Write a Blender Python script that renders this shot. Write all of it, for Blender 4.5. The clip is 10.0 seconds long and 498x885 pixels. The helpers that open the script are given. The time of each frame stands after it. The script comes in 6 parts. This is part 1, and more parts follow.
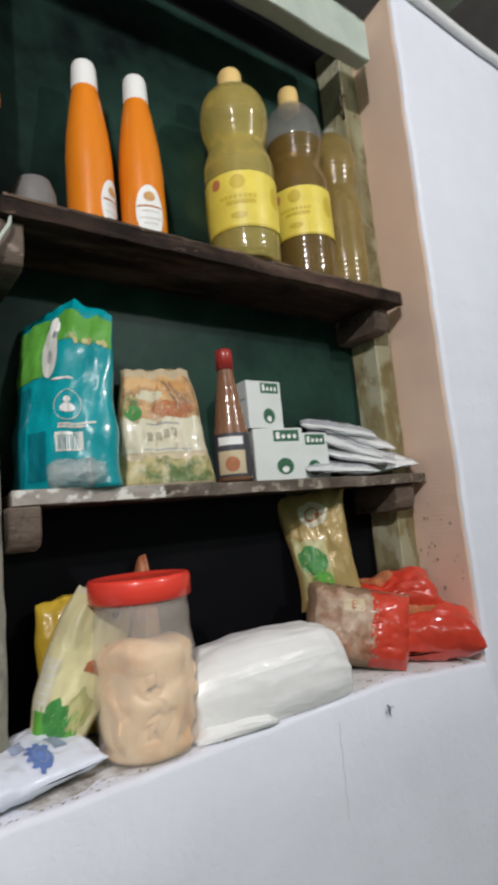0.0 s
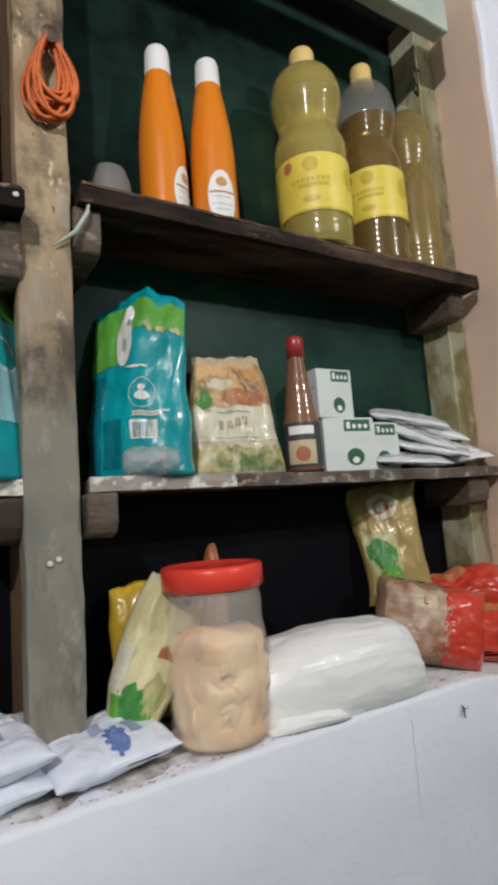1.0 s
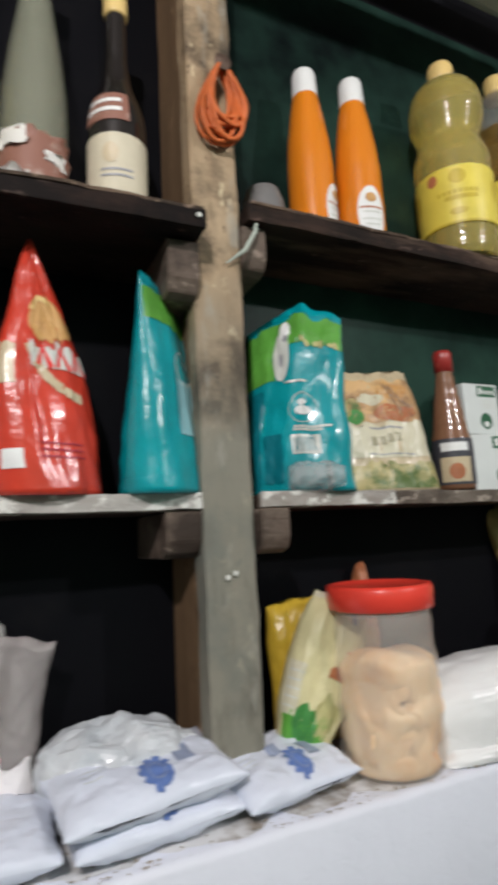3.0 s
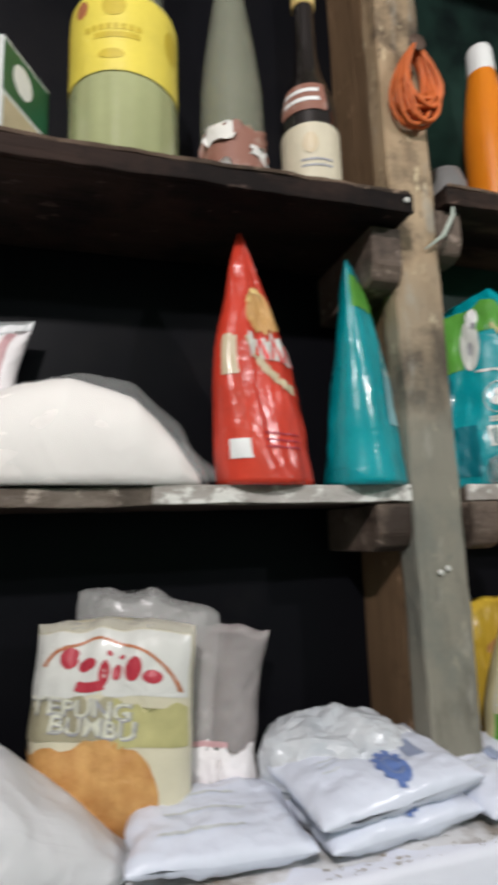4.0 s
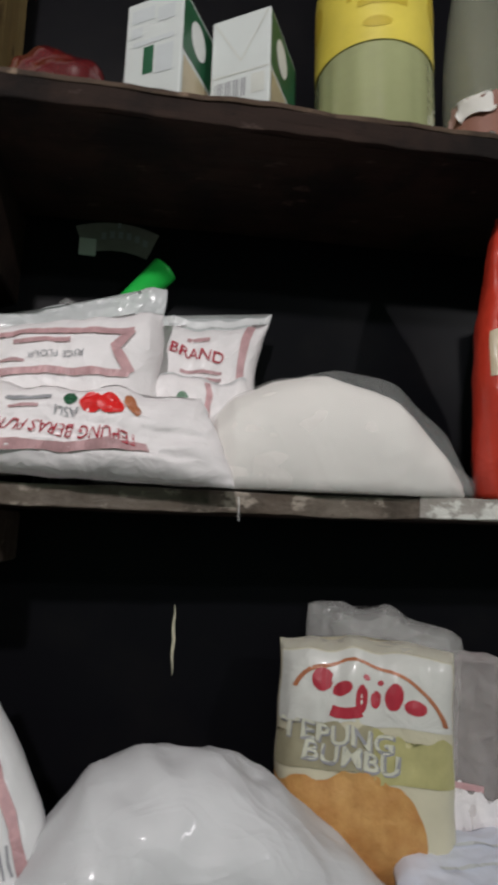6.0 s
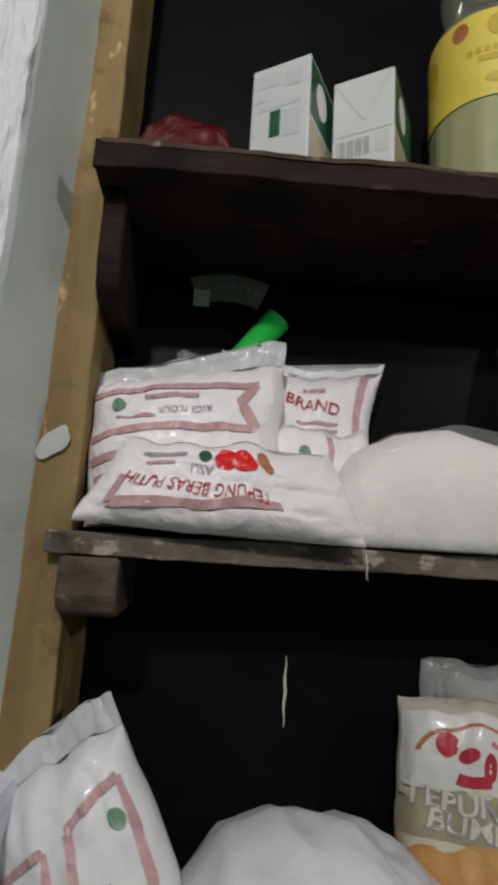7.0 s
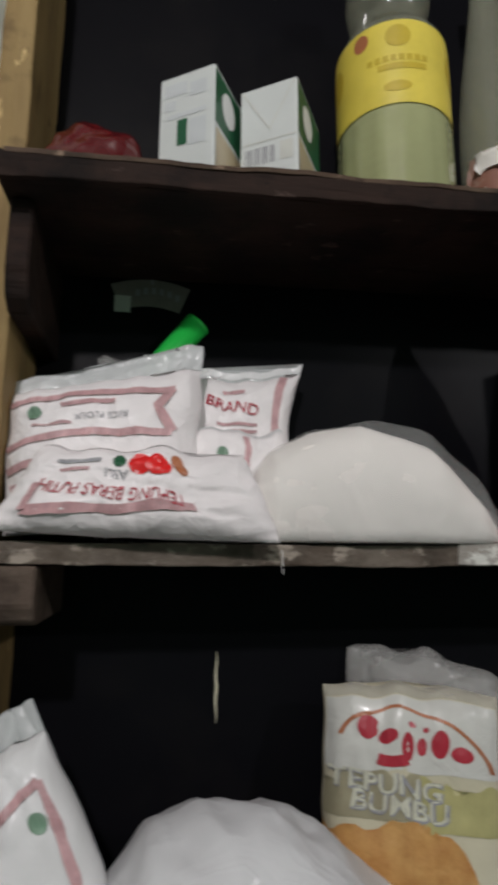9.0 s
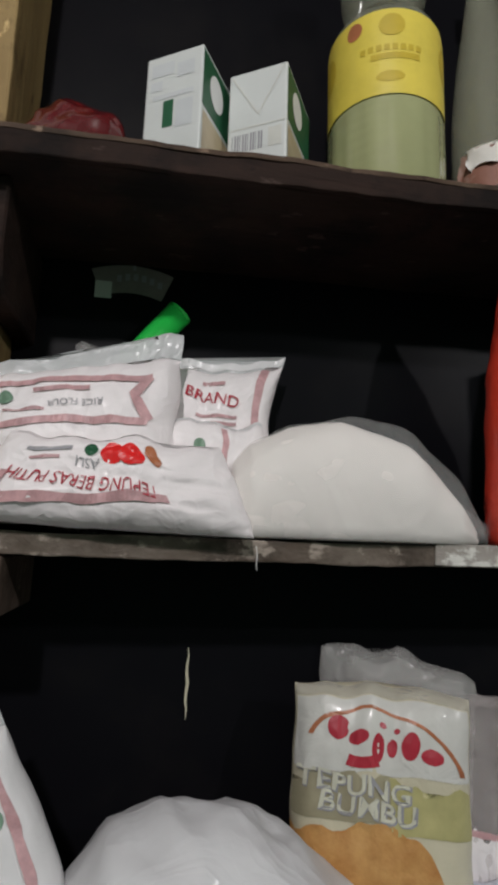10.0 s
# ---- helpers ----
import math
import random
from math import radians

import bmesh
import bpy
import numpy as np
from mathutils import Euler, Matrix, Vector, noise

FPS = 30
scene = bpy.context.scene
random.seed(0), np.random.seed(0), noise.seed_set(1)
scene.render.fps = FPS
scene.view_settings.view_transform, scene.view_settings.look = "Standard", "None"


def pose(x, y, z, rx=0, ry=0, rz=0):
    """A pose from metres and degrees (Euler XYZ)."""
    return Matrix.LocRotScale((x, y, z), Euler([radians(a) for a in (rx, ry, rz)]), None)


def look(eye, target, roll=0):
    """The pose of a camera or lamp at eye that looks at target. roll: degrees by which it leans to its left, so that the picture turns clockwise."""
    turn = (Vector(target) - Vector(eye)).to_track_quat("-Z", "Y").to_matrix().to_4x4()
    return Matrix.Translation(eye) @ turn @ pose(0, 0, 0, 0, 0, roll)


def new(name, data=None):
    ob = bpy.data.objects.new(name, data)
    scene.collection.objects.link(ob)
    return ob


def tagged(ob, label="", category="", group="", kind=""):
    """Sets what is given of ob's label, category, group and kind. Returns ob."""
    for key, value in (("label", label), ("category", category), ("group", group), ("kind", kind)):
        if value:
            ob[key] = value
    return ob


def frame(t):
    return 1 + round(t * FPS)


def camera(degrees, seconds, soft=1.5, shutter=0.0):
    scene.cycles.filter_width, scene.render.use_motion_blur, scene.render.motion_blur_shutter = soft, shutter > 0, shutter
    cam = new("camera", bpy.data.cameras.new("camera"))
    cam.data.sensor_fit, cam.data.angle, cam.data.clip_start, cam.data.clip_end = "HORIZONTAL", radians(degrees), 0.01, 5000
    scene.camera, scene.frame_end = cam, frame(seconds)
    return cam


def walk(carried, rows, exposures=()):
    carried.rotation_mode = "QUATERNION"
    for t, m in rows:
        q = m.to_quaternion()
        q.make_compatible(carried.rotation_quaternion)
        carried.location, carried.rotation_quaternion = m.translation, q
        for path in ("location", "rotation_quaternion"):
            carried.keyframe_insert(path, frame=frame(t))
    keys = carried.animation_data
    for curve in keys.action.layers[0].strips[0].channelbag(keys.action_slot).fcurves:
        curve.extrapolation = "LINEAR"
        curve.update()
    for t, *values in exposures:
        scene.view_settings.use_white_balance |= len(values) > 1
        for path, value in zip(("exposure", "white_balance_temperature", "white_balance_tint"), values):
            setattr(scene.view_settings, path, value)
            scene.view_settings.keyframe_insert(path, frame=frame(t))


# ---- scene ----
cam = camera(47.9, 10.0, soft=3.8, shutter=0.8)
PATH = [
    (0, (0.076, -0.719, 1.406), (1.27, 0.864, 1.67), -5.5),
    (0.5, (0.067, -0.705, 1.406), (1.202, 0.925, 1.643), -4.7),
    (1, (0.06, -0.692, 1.409), (1.099, 0.999, 1.653), -4.2),
    (1.5, (0.057, -0.685, 1.409), (1.067, 1.024, 1.65), -4.3),
    (2, (0.025, -0.668, 1.429), (0.964, 1.072, 1.731), -3.9),
    (2.2, (0.011, -0.656, 1.424), (0.947, 1.082, 1.744), -3.7),
    (3.3, (-0.099, -0.604, 1.412), (0.681, 1.205, 1.754), -2.8),
    (3.5, (-0.134, -0.591, 1.416), (0.592, 1.238, 1.775), -2.7),
    (4, (-0.197, -0.556, 1.412), (0.408, 1.322, 1.743), -1.8),
    (4.5, (-0.239, -0.526, 1.423), (0.248, 1.377, 1.798), -1.3),
    (5, (-0.285, -0.502, 1.426), (0.111, 1.423, 1.794), 0.2),
    (5.2, (-0.298, -0.497, 1.427), (0.037, 1.44, 1.795), 0.3),
    (6.3, (-0.368, -0.465, 1.433), (-0.046, 1.485, 1.737), 2.2),
    (6.5, (-0.376, -0.469, 1.438), (-0.104, 1.485, 1.765), 1.9),
    (7, (-0.422, -0.468, 1.457), (-0.27, 1.49, 1.832), 3.4),
    (7.5, (-0.427, -0.467, 1.455), (-0.278, 1.494, 1.818), 3.8),
    (8, (-0.421, -0.459, 1.437), (-0.318, 1.516, 1.735), 2.9),
    (8.5, (-0.418, -0.48, 1.445), (-0.274, 1.478, 1.826), 1.8),
    (9, (-0.385, -0.485, 1.458), (-0.091, 1.457, 1.835), 0.4),
    (9.5, (-0.376, -0.479, 1.455), (-0.026, 1.457, 1.815), 1.1),
    (10, (-0.374, -0.475, 1.458), (-0.037, 1.463, 1.82), 1.9),
]
walk(cam, [(t, look(eye, target, roll)) for t, eye, target, roll in PATH], [(0, 0.18), (1, 0.06), (2, 0.06), (3.4, 0.22), (4, 0.22), (4.5, 0.0), (5, -0.28), (6.5, -0.53), (7, -0.62), (7.5, -0.6), (8, -0.52), (8.5, -0.58), (10, -0.53)])

# ---------------------------------------------------------------- world and light
world = bpy.data.worlds.new("night_room")
scene.world = world
world.use_nodes = True
world.node_tree.nodes["Background"].inputs[0].default_value = (0.55, 0.62, 0.7, 1)
world.node_tree.nodes["Background"].inputs[1].default_value = 0.022
# assumed bulbs, out of view: place, watts and tint tuned to the shading
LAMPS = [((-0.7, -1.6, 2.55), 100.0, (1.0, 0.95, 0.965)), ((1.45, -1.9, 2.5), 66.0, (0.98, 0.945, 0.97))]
scene.view_settings.exposure = 0.0

# ---------------------------------------------------------------- materials


def mat(name, col, rough=0.5, metal=0.0, var=0.25, scale=30.0, bump=0.15, bscale=None, trans=0.0, coat=0.0, col2=None, spec=0.5,
        stretch=(1, 1, 1), ior=1.45, alpha=1.0, sss=0.0, edge=(0.35, 0.7), crumple=0.0, bdist=0.004):
    m = bpy.data.materials.new(name)
    m.use_nodes = True
    nt = m.node_tree
    b = nt.nodes["Principled BSDF"]
    tc = nt.nodes.new("ShaderNodeTexCoord")
    mp = nt.nodes.new("ShaderNodeMapping")
    mp.inputs["Scale"].default_value = stretch
    nt.links.new(tc.outputs["Object"], mp.inputs[0])
    n1 = nt.nodes.new("ShaderNodeTexNoise")
    n1.inputs["Scale"].default_value, n1.inputs["Detail"].default_value, n1.inputs["Roughness"].default_value = scale, 6, 0.65
    nt.links.new(mp.outputs[0], n1.inputs["Vector"])
    n2 = nt.nodes.new("ShaderNodeTexNoise")
    n2.inputs["Scale"].default_value, n2.inputs["Detail"].default_value = scale * 0.17, 3
    nt.links.new(mp.outputs[0], n2.inputs["Vector"])
    ramp = nt.nodes.new("ShaderNodeMapRange")
    ramp.inputs["From Min"].default_value, ramp.inputs["From Max"].default_value = edge
    mean = nt.nodes.new("ShaderNodeMath")
    mean.operation = "ADD"
    half = nt.nodes.new("ShaderNodeMath")
    half.operation = "MULTIPLY"
    half.inputs[1].default_value = 0.5
    nt.links.new(n1.outputs[0], mean.inputs[0])
    nt.links.new(n2.outputs[0], mean.inputs[1])
    nt.links.new(mean.outputs[0], half.inputs[0])
    nt.links.new(half.outputs[0], ramp.inputs["Value"])
    mix = nt.nodes.new("ShaderNodeMix")
    mix.data_type = "RGBA"
    c2 = col2 or tuple(c * (1 - var) for c in col)
    c1 = col if col2 else tuple(min(1, c * (1 + var * 0.4)) for c in col)
    mix.inputs[6].default_value, mix.inputs[7].default_value = (*c1, 1), (*c2, 1)
    nt.links.new(ramp.outputs[0], mix.inputs[0])
    nt.links.new(mix.outputs[2], b.inputs["Base Color"])
    rr = nt.nodes.new("ShaderNodeMapRange")
    rr.inputs["To Min"].default_value, rr.inputs["To Max"].default_value = max(0.02, rough * 0.75), min(1, rough * 1.25)
    nt.links.new(n2.outputs[0], rr.inputs["Value"])
    nt.links.new(rr.outputs[0], b.inputs["Roughness"])
    b.inputs["Metallic"].default_value = metal
    b.inputs["Transmission Weight"].default_value = trans
    b.inputs["Coat Weight"].default_value = coat
    b.inputs["Coat Roughness"].default_value = 0.12
    b.inputs["Specular IOR Level"].default_value = spec
    b.inputs["IOR"].default_value = ior
    b.inputs["Alpha"].default_value = alpha
    if sss:
        b.inputs["Subsurface Weight"].default_value = sss
        b.inputs["Subsurface Radius"].default_value = (0.02, 0.015, 0.01)
    if bump:
        nb = nt.nodes.new("ShaderNodeTexNoise")
        nb.inputs["Scale"].default_value, nb.inputs["Detail"].default_value = bscale or scale * 2, 5
        nb.inputs["Distortion"].default_value = 0.6
        nt.links.new(mp.outputs[0], nb.inputs["Vector"])
        bp = nt.nodes.new("ShaderNodeBump")
        bp.inputs["Strength"].default_value, bp.inputs["Distance"].default_value = min(1, bump), bdist
        nt.links.new(nb.outputs[0], bp.inputs["Height"])
        if crumple:
            vo = nt.nodes.new("ShaderNodeTexVoronoi")
            vo.inputs["Scale"].default_value = crumple
            warp = nt.nodes.new("ShaderNodeMix")
            warp.data_type = "VECTOR"
            warp.inputs[0].default_value = 0.12
            nt.links.new(mp.outputs[0], warp.inputs[4])
            nt.links.new(nb.outputs[1], warp.inputs[5])
            nt.links.new(warp.outputs[1], vo.inputs["Vector"])
            b2 = nt.nodes.new("ShaderNodeBump")
            b2.inputs["Strength"].default_value, b2.inputs["Distance"].default_value = 0.1, 0.006
            nt.links.new(vo.outputs["Distance"], b2.inputs["Height"])
            nt.links.new(b2.outputs[0], bp.inputs["Normal"])
        nt.links.new(bp.outputs[0], b.inputs["Normal"])
    return m


def film(name, col, rough=0.36, var=0.15, bump=0.45, coat=0.2, **k):
    """Printed plastic film."""
    return mat(name, col, rough=rough, var=var, scale=14, bump=bump, bscale=38, coat=coat, crumple=13, **k)


def wrinkled(m, scale, strength, stretch=(1, 1, 1), dist=0.004):
    """Fine crease lines of thin plastic, on top of a material's own relief."""
    nt = m.node_tree
    b = nt.nodes["Principled BSDF"]
    tc = nt.nodes.new("ShaderNodeTexCoord")
    mp = nt.nodes.new("ShaderNodeMapping")
    mp.inputs["Scale"].default_value = stretch
    nt.links.new(tc.outputs["Object"], mp.inputs[0])
    prev = b.inputs["Normal"].links[0].from_socket if b.inputs["Normal"].links else None
    for k, (s, w) in enumerate(((scale, 1.0), (scale * 2.3, 0.6))):
        nz = nt.nodes.new("ShaderNodeTexNoise")
        nz.inputs["Scale"].default_value, nz.inputs["Detail"].default_value, nz.inputs["Distortion"].default_value = s, 2, 1.2
        nt.links.new(mp.outputs[0], nz.inputs["Vector"])
        sub = nt.nodes.new("ShaderNodeMath")
        sub.operation = "SUBTRACT"
        sub.inputs[1].default_value = 0.5
        ab = nt.nodes.new("ShaderNodeMath")
        ab.operation = "ABSOLUTE"
        mr = nt.nodes.new("ShaderNodeMapRange")
        mr.inputs["From Max"].default_value, mr.inputs["To Min"].default_value, mr.inputs["To Max"].default_value = 0.09, 1, 0
        nt.links.new(nz.outputs[0], sub.inputs[0])
        nt.links.new(sub.outputs[0], ab.inputs[0])
        nt.links.new(ab.outputs[0], mr.inputs["Value"])
        bp = nt.nodes.new("ShaderNodeBump")
        bp.inputs["Strength"].default_value, bp.inputs["Distance"].default_value = strength * w, dist
        nt.links.new(mr.outputs[0], bp.inputs["Height"])
        if prev:
            nt.links.new(prev, bp.inputs["Normal"])
        prev = bp.outputs[0]
    nt.links.new(prev, b.inputs["Normal"])
    return m


def paint_split(name, white, inner, split_y, coarse=0.35):
    """White wall paint that turns into another paint past the corner of the opening."""
    m = mat(name, white, rough=0.62, var=0.07, scale=9, bump=coarse, bscale=55, stretch=(1, 1, 0.3) if coarse > 0.5 else (1, 1, 1), bdist=0.012 if coarse > 0.5 else 0.004)
    nt = m.node_tree
    b = nt.nodes["Principled BSDF"]
    old = b.inputs["Base Color"].links[0].from_socket
    geo = nt.nodes.new("ShaderNodeTexCoord")
    sep = nt.nodes.new("ShaderNodeSeparateXYZ")
    nt.links.new(geo.outputs["Object"], sep.inputs[0])
    nz = nt.nodes.new("ShaderNodeTexNoise")
    nz.inputs["Scale"].default_value, nz.inputs["Detail"].default_value = 22, 4
    nt.links.new(geo.outputs["Object"], nz.inputs["Vector"])
    wob = nt.nodes.new("ShaderNodeMath")
    wob.operation = "MULTIPLY_ADD"
    wob.inputs[1].default_value = 0.008
    nt.links.new(nz.outputs[0], wob.inputs[0])
    nt.links.new(sep.outputs[1], wob.inputs[2])
    gt = nt.nodes.new("ShaderNodeMapRange")
    gt.inputs["From Min"].default_value, gt.inputs["From Max"].default_value = split_y, split_y + 0.003
    nt.links.new(wob.outputs[0], gt.inputs["Value"])
    st = nt.nodes.new("ShaderNodeTexNoise")
    st.inputs["Scale"].default_value, st.inputs["Detail"].default_value = 12, 6
    nt.links.new(geo.outputs["Object"], st.inputs["Vector"])
    stain = nt.nodes.new("ShaderNodeMix")
    stain.data_type = "RGBA"
    stain.inputs[6].default_value = (*inner, 1)
    stain.inputs[7].default_value = (*[c * 0.84 for c in inner], 1)
    nt.links.new(st.outputs[0], stain.inputs[0])
    mx = nt.nodes.new("ShaderNodeMix")
    mx.data_type = "RGBA"
    nt.links.new(gt.outputs[0], mx.inputs[0])
    nt.links.new(old, mx.inputs[6])
    nt.links.new(stain.outputs[2], mx.inputs[7])
    nt.links.new(mx.outputs[2], b.inputs["Base Color"])
    for bp in [n for n in nt.nodes if n.bl_idname == "ShaderNodeBump"]:
        soft = nt.nodes.new("ShaderNodeMapRange")
        soft.inputs["To Min"].default_value, soft.inputs["To Max"].default_value = bp.inputs["Strength"].default_value, min(0.06, bp.inputs["Strength"].default_value)
        nt.links.new(gt.outputs[0], soft.inputs["Value"])
        nt.links.new(soft.outputs[0], bp.inputs["Strength"])
    return m


def old_wood(name, pale, mid, dark, stretch, rough=0.65, worn=0.62, stain=0.5):
    """Old wood: long grain, dark blotches and pale scuffs, each at its own scale."""
    m = mat(name, pale, rough=rough, scale=26, col2=mid, bump=0.7, spec=0.2, stretch=stretch, bscale=60, edge=(0.38, 0.62))
    nt = m.node_tree
    b = nt.nodes["Principled BSDF"]
    base = b.inputs["Base Color"].links[0].from_socket
    tc = nt.nodes.new("ShaderNodeTexCoord")
    for scale, lo, hi, colour, st in ((9.0, stain, stain + 0.14, dark, (1, 1, 1)), (48.0, worn, worn + 0.06, tuple(min(0.7, c * 1.7 + 0.02) for c in pale), stretch), (70.0, 0.64, 0.7, dark, stretch)):
        mp = nt.nodes.new("ShaderNodeMapping")
        mp.inputs["Scale"].default_value = [0.4 + 0.6 * s for s in st]
        nt.links.new(tc.outputs["Object"], mp.inputs[0])
        nz = nt.nodes.new("ShaderNodeTexNoise")
        nz.inputs["Scale"].default_value, nz.inputs["Detail"].default_value, nz.inputs["Roughness"].default_value = scale, 8, 0.65
        nt.links.new(mp.outputs[0], nz.inputs["Vector"])
        mr = nt.nodes.new("ShaderNodeMapRange")
        mr.inputs["From Min"].default_value, mr.inputs["From Max"].default_value, mr.inputs["To Max"].default_value = lo, hi, 0.85
        nt.links.new(nz.outputs[0], mr.inputs["Value"])
        mx = nt.nodes.new("ShaderNodeMix")
        mx.data_type = "RGBA"
        mx.inputs[7].default_value = (*colour, 1)
        nt.links.new(mr.outputs[0], mx.inputs[0])
        nt.links.new(base, mx.inputs[6])
        base = mx.outputs[2]
    nt.links.new(base, b.inputs["Base Color"])
    return m


def two_tone(m, low, z0, z1):
    """Turns a wood's colour into another one below a ragged height."""
    nt = m.node_tree
    b = nt.nodes["Principled BSDF"]
    base = b.inputs["Base Color"].links[0].from_socket
    tc = nt.nodes.new("ShaderNodeTexCoord")
    sep = nt.nodes.new("ShaderNodeSeparateXYZ")
    nt.links.new(tc.outputs["Object"], sep.inputs[0])
    nz = nt.nodes.new("ShaderNodeTexNoise")
    nz.inputs["Scale"].default_value, nz.inputs["Detail"].default_value = 9, 6
    nt.links.new(tc.outputs["Object"], nz.inputs["Vector"])
    ad = nt.nodes.new("ShaderNodeMath")
    ad.operation = "MULTIPLY_ADD"
    ad.inputs[1].default_value = 0.5
    nt.links.new(nz.outputs[0], ad.inputs[0])
    nt.links.new(sep.outputs[2], ad.inputs[2])
    mr = nt.nodes.new("ShaderNodeMapRange")
    mr.inputs["From Min"].default_value, mr.inputs["From Max"].default_value = z1 + 0.25, z0 + 0.25
    mr.inputs["To Max"].default_value = 0.8
    nt.links.new(ad.outputs[0], mr.inputs["Value"])
    mx = nt.nodes.new("ShaderNodeMix")
    mx.data_type = "RGBA"
    mx.inputs[7].default_value = (*low, 1)
    nt.links.new(mr.outputs[0], mx.inputs[0])
    nt.links.new(base, mx.inputs[6])
    nt.links.new(mx.outputs[2], b.inputs["Base Color"])
    return m


def stained(m, colour, scale, stretch, lo, hi, most):
    """Irregular stains of one colour over a material."""
    nt = m.node_tree
    b = nt.nodes["Principled BSDF"]
    base = b.inputs["Base Color"].links[0].from_socket
    tc = nt.nodes.new("ShaderNodeTexCoord")
    mp = nt.nodes.new("ShaderNodeMapping")
    mp.inputs["Scale"].default_value, mp.inputs["Location"].default_value = stretch, (3.1, 1.7, scale)
    nt.links.new(tc.outputs["Object"], mp.inputs[0])
    nz = nt.nodes.new("ShaderNodeTexNoise")
    nz.inputs["Scale"].default_value, nz.inputs["Detail"].default_value, nz.inputs["Roughness"].default_value = scale, 7, 0.6
    nt.links.new(mp.outputs[0], nz.inputs["Vector"])
    mr = nt.nodes.new("ShaderNodeMapRange")
    mr.inputs["From Min"].default_value, mr.inputs["From Max"].default_value, mr.inputs["To Max"].default_value = lo, hi, most
    nt.links.new(nz.outputs[0], mr.inputs["Value"])
    mx = nt.nodes.new("ShaderNodeMix")
    mx.data_type = "RGBA"
    mx.inputs[7].default_value = (*colour, 1)
    nt.links.new(mr.outputs[0], mx.inputs[0])
    nt.links.new(base, mx.inputs[6])
    nt.links.new(mx.outputs[2], b.inputs["Base Color"])
    return m


WALL_W = (0.7, 0.72, 0.79)
M_wall = mat("white_wall_paint", WALL_W, rough=0.6, var=0.08, scale=8, bump=0.3, bscale=50)
M_wall_r = paint_split("white_and_peach_paint", WALL_W, (0.88, 0.66, 0.52), -0.0745)
M_wall_l = paint_split("white_and_green_paint", (0.74, 0.75, 0.77), (0.76, 0.83, 0.79), -0.0745, 1.0)
M_ledge = mat("dusty_ledge", (0.66, 0.66, 0.66), rough=0.8, scale=26, col2=(0.2, 0.155, 0.11), bump=0.6, edge=(0.49, 0.64))
# green picked for an unseen wall, to tint what the pane reflects
M_greenwall = mat("green_reflection_wall_paint", (0.13, 0.24, 0.18), rough=0.6, var=0.15, scale=6, bump=0.2)
M_ceil = mat("grey_ceiling", (0.2, 0.19, 0.18), rough=0.8, var=0.3, scale=10)
M_floor = mat("cement_floor", (0.13, 0.125, 0.12), rough=0.7, var=0.3, scale=12)
M_dark = old_wood("dark_stained_wood", (0.06, 0.04, 0.03), (0.03, 0.02, 0.016), (0.012, 0.009, 0.008), (0.12, 1.2, 1.2))
M_shelf = old_wood("old_brown_shelf_wood", (0.06, 0.034, 0.024), (0.014, 0.009, 0.007), (0.007, 0.005, 0.004), (0.2, 1, 1.3), stain=0.46, rough=0.75, worn=0.61)
M_edge = old_wood("flaked_white_shelf_paint", (0.2, 0.17, 0.14), (0.075, 0.054, 0.04), (0.03, 0.022, 0.017), (0.5, 1, 1), 0.45, 0.54, 0.5)
M_arris = old_wood("dusty_worn_wood_edge", (0.16, 0.11, 0.075), (0.06, 0.038, 0.026), (0.02, 0.014, 0.01), (0.4, 1, 1), stain=0.48, worn=0.58)
M_cleat = old_wood("grey_brown_cleat_wood", (0.15, 0.115, 0.09), (0.075, 0.052, 0.04), (0.026, 0.018, 0.014), (0.4, 1, 1), stain=0.5, worn=0.6)
# M_shelf's grain in darker browns, for the left top shelf
M_shelf_left = old_wood("darker_brown_shelf_wood", (0.034, 0.019, 0.014), (0.009, 0.006, 0.005), (0.004, 0.003, 0.003), (0.2, 1, 1.3), stain=0.46, rough=0.8, worn=0.62)
M_palepaint = old_wood("flaking_whitish_paint", (0.42, 0.4, 0.37), (0.24, 0.21, 0.18), (0.07, 0.05, 0.04), (0.5, 1, 1), 0.5, 0.52, 0.53)
M_post = two_tone(old_wood("weathered_post_wood", (0.44, 0.33, 0.21), (0.26, 0.175, 0.1), (0.05, 0.036, 0.026), (1, 1, 0.2), stain=0.5), (0.2, 0.21, 0.18), 1.5, 1.75)
stained(M_post, (0.045, 0.04, 0.033), 13, (1, 1, 0.35), 0.52, 0.64, 0.62)
stained(M_post, (0.36, 0.35, 0.3), 34, (1, 1, 0.3), 0.6, 0.68, 0.5)
stained(M_shelf, (0.15, 0.1, 0.07), 16, (0.14, 0.6, 1), 0.53, 0.64, 0.7)
M_postback = old_wood("brown_batten_wood", (0.2, 0.125, 0.07), (0.12, 0.075, 0.042), (0.045, 0.03, 0.02), (1, 1, 0.16), stain=0.55)
M_ochre = old_wood("ochre_jamb_wood", (0.35, 0.25, 0.11), (0.2, 0.13, 0.055), (0.07, 0.042, 0.022), (1, 1, 0.14), stain=0.55)
M_olive = old_wood("peeling_green_jamb_paint", (0.46, 0.45, 0.29), (0.26, 0.21, 0.1), (0.12, 0.085, 0.04), (1, 1, 0.4), worn=0.67, stain=0.52)
stained(M_olive, (0.5, 0.5, 0.36), 11, (1, 1, 0.7), 0.53, 0.6, 0.75)
stained(M_olive, (0.13, 0.075, 0.04), 17, (1, 1, 0.4), 0.57, 0.66, 0.7)
stained(M_ochre, (0.16, 0.115, 0.06), 12, (1, 1, 0.3), 0.54, 0.66, 0.55)
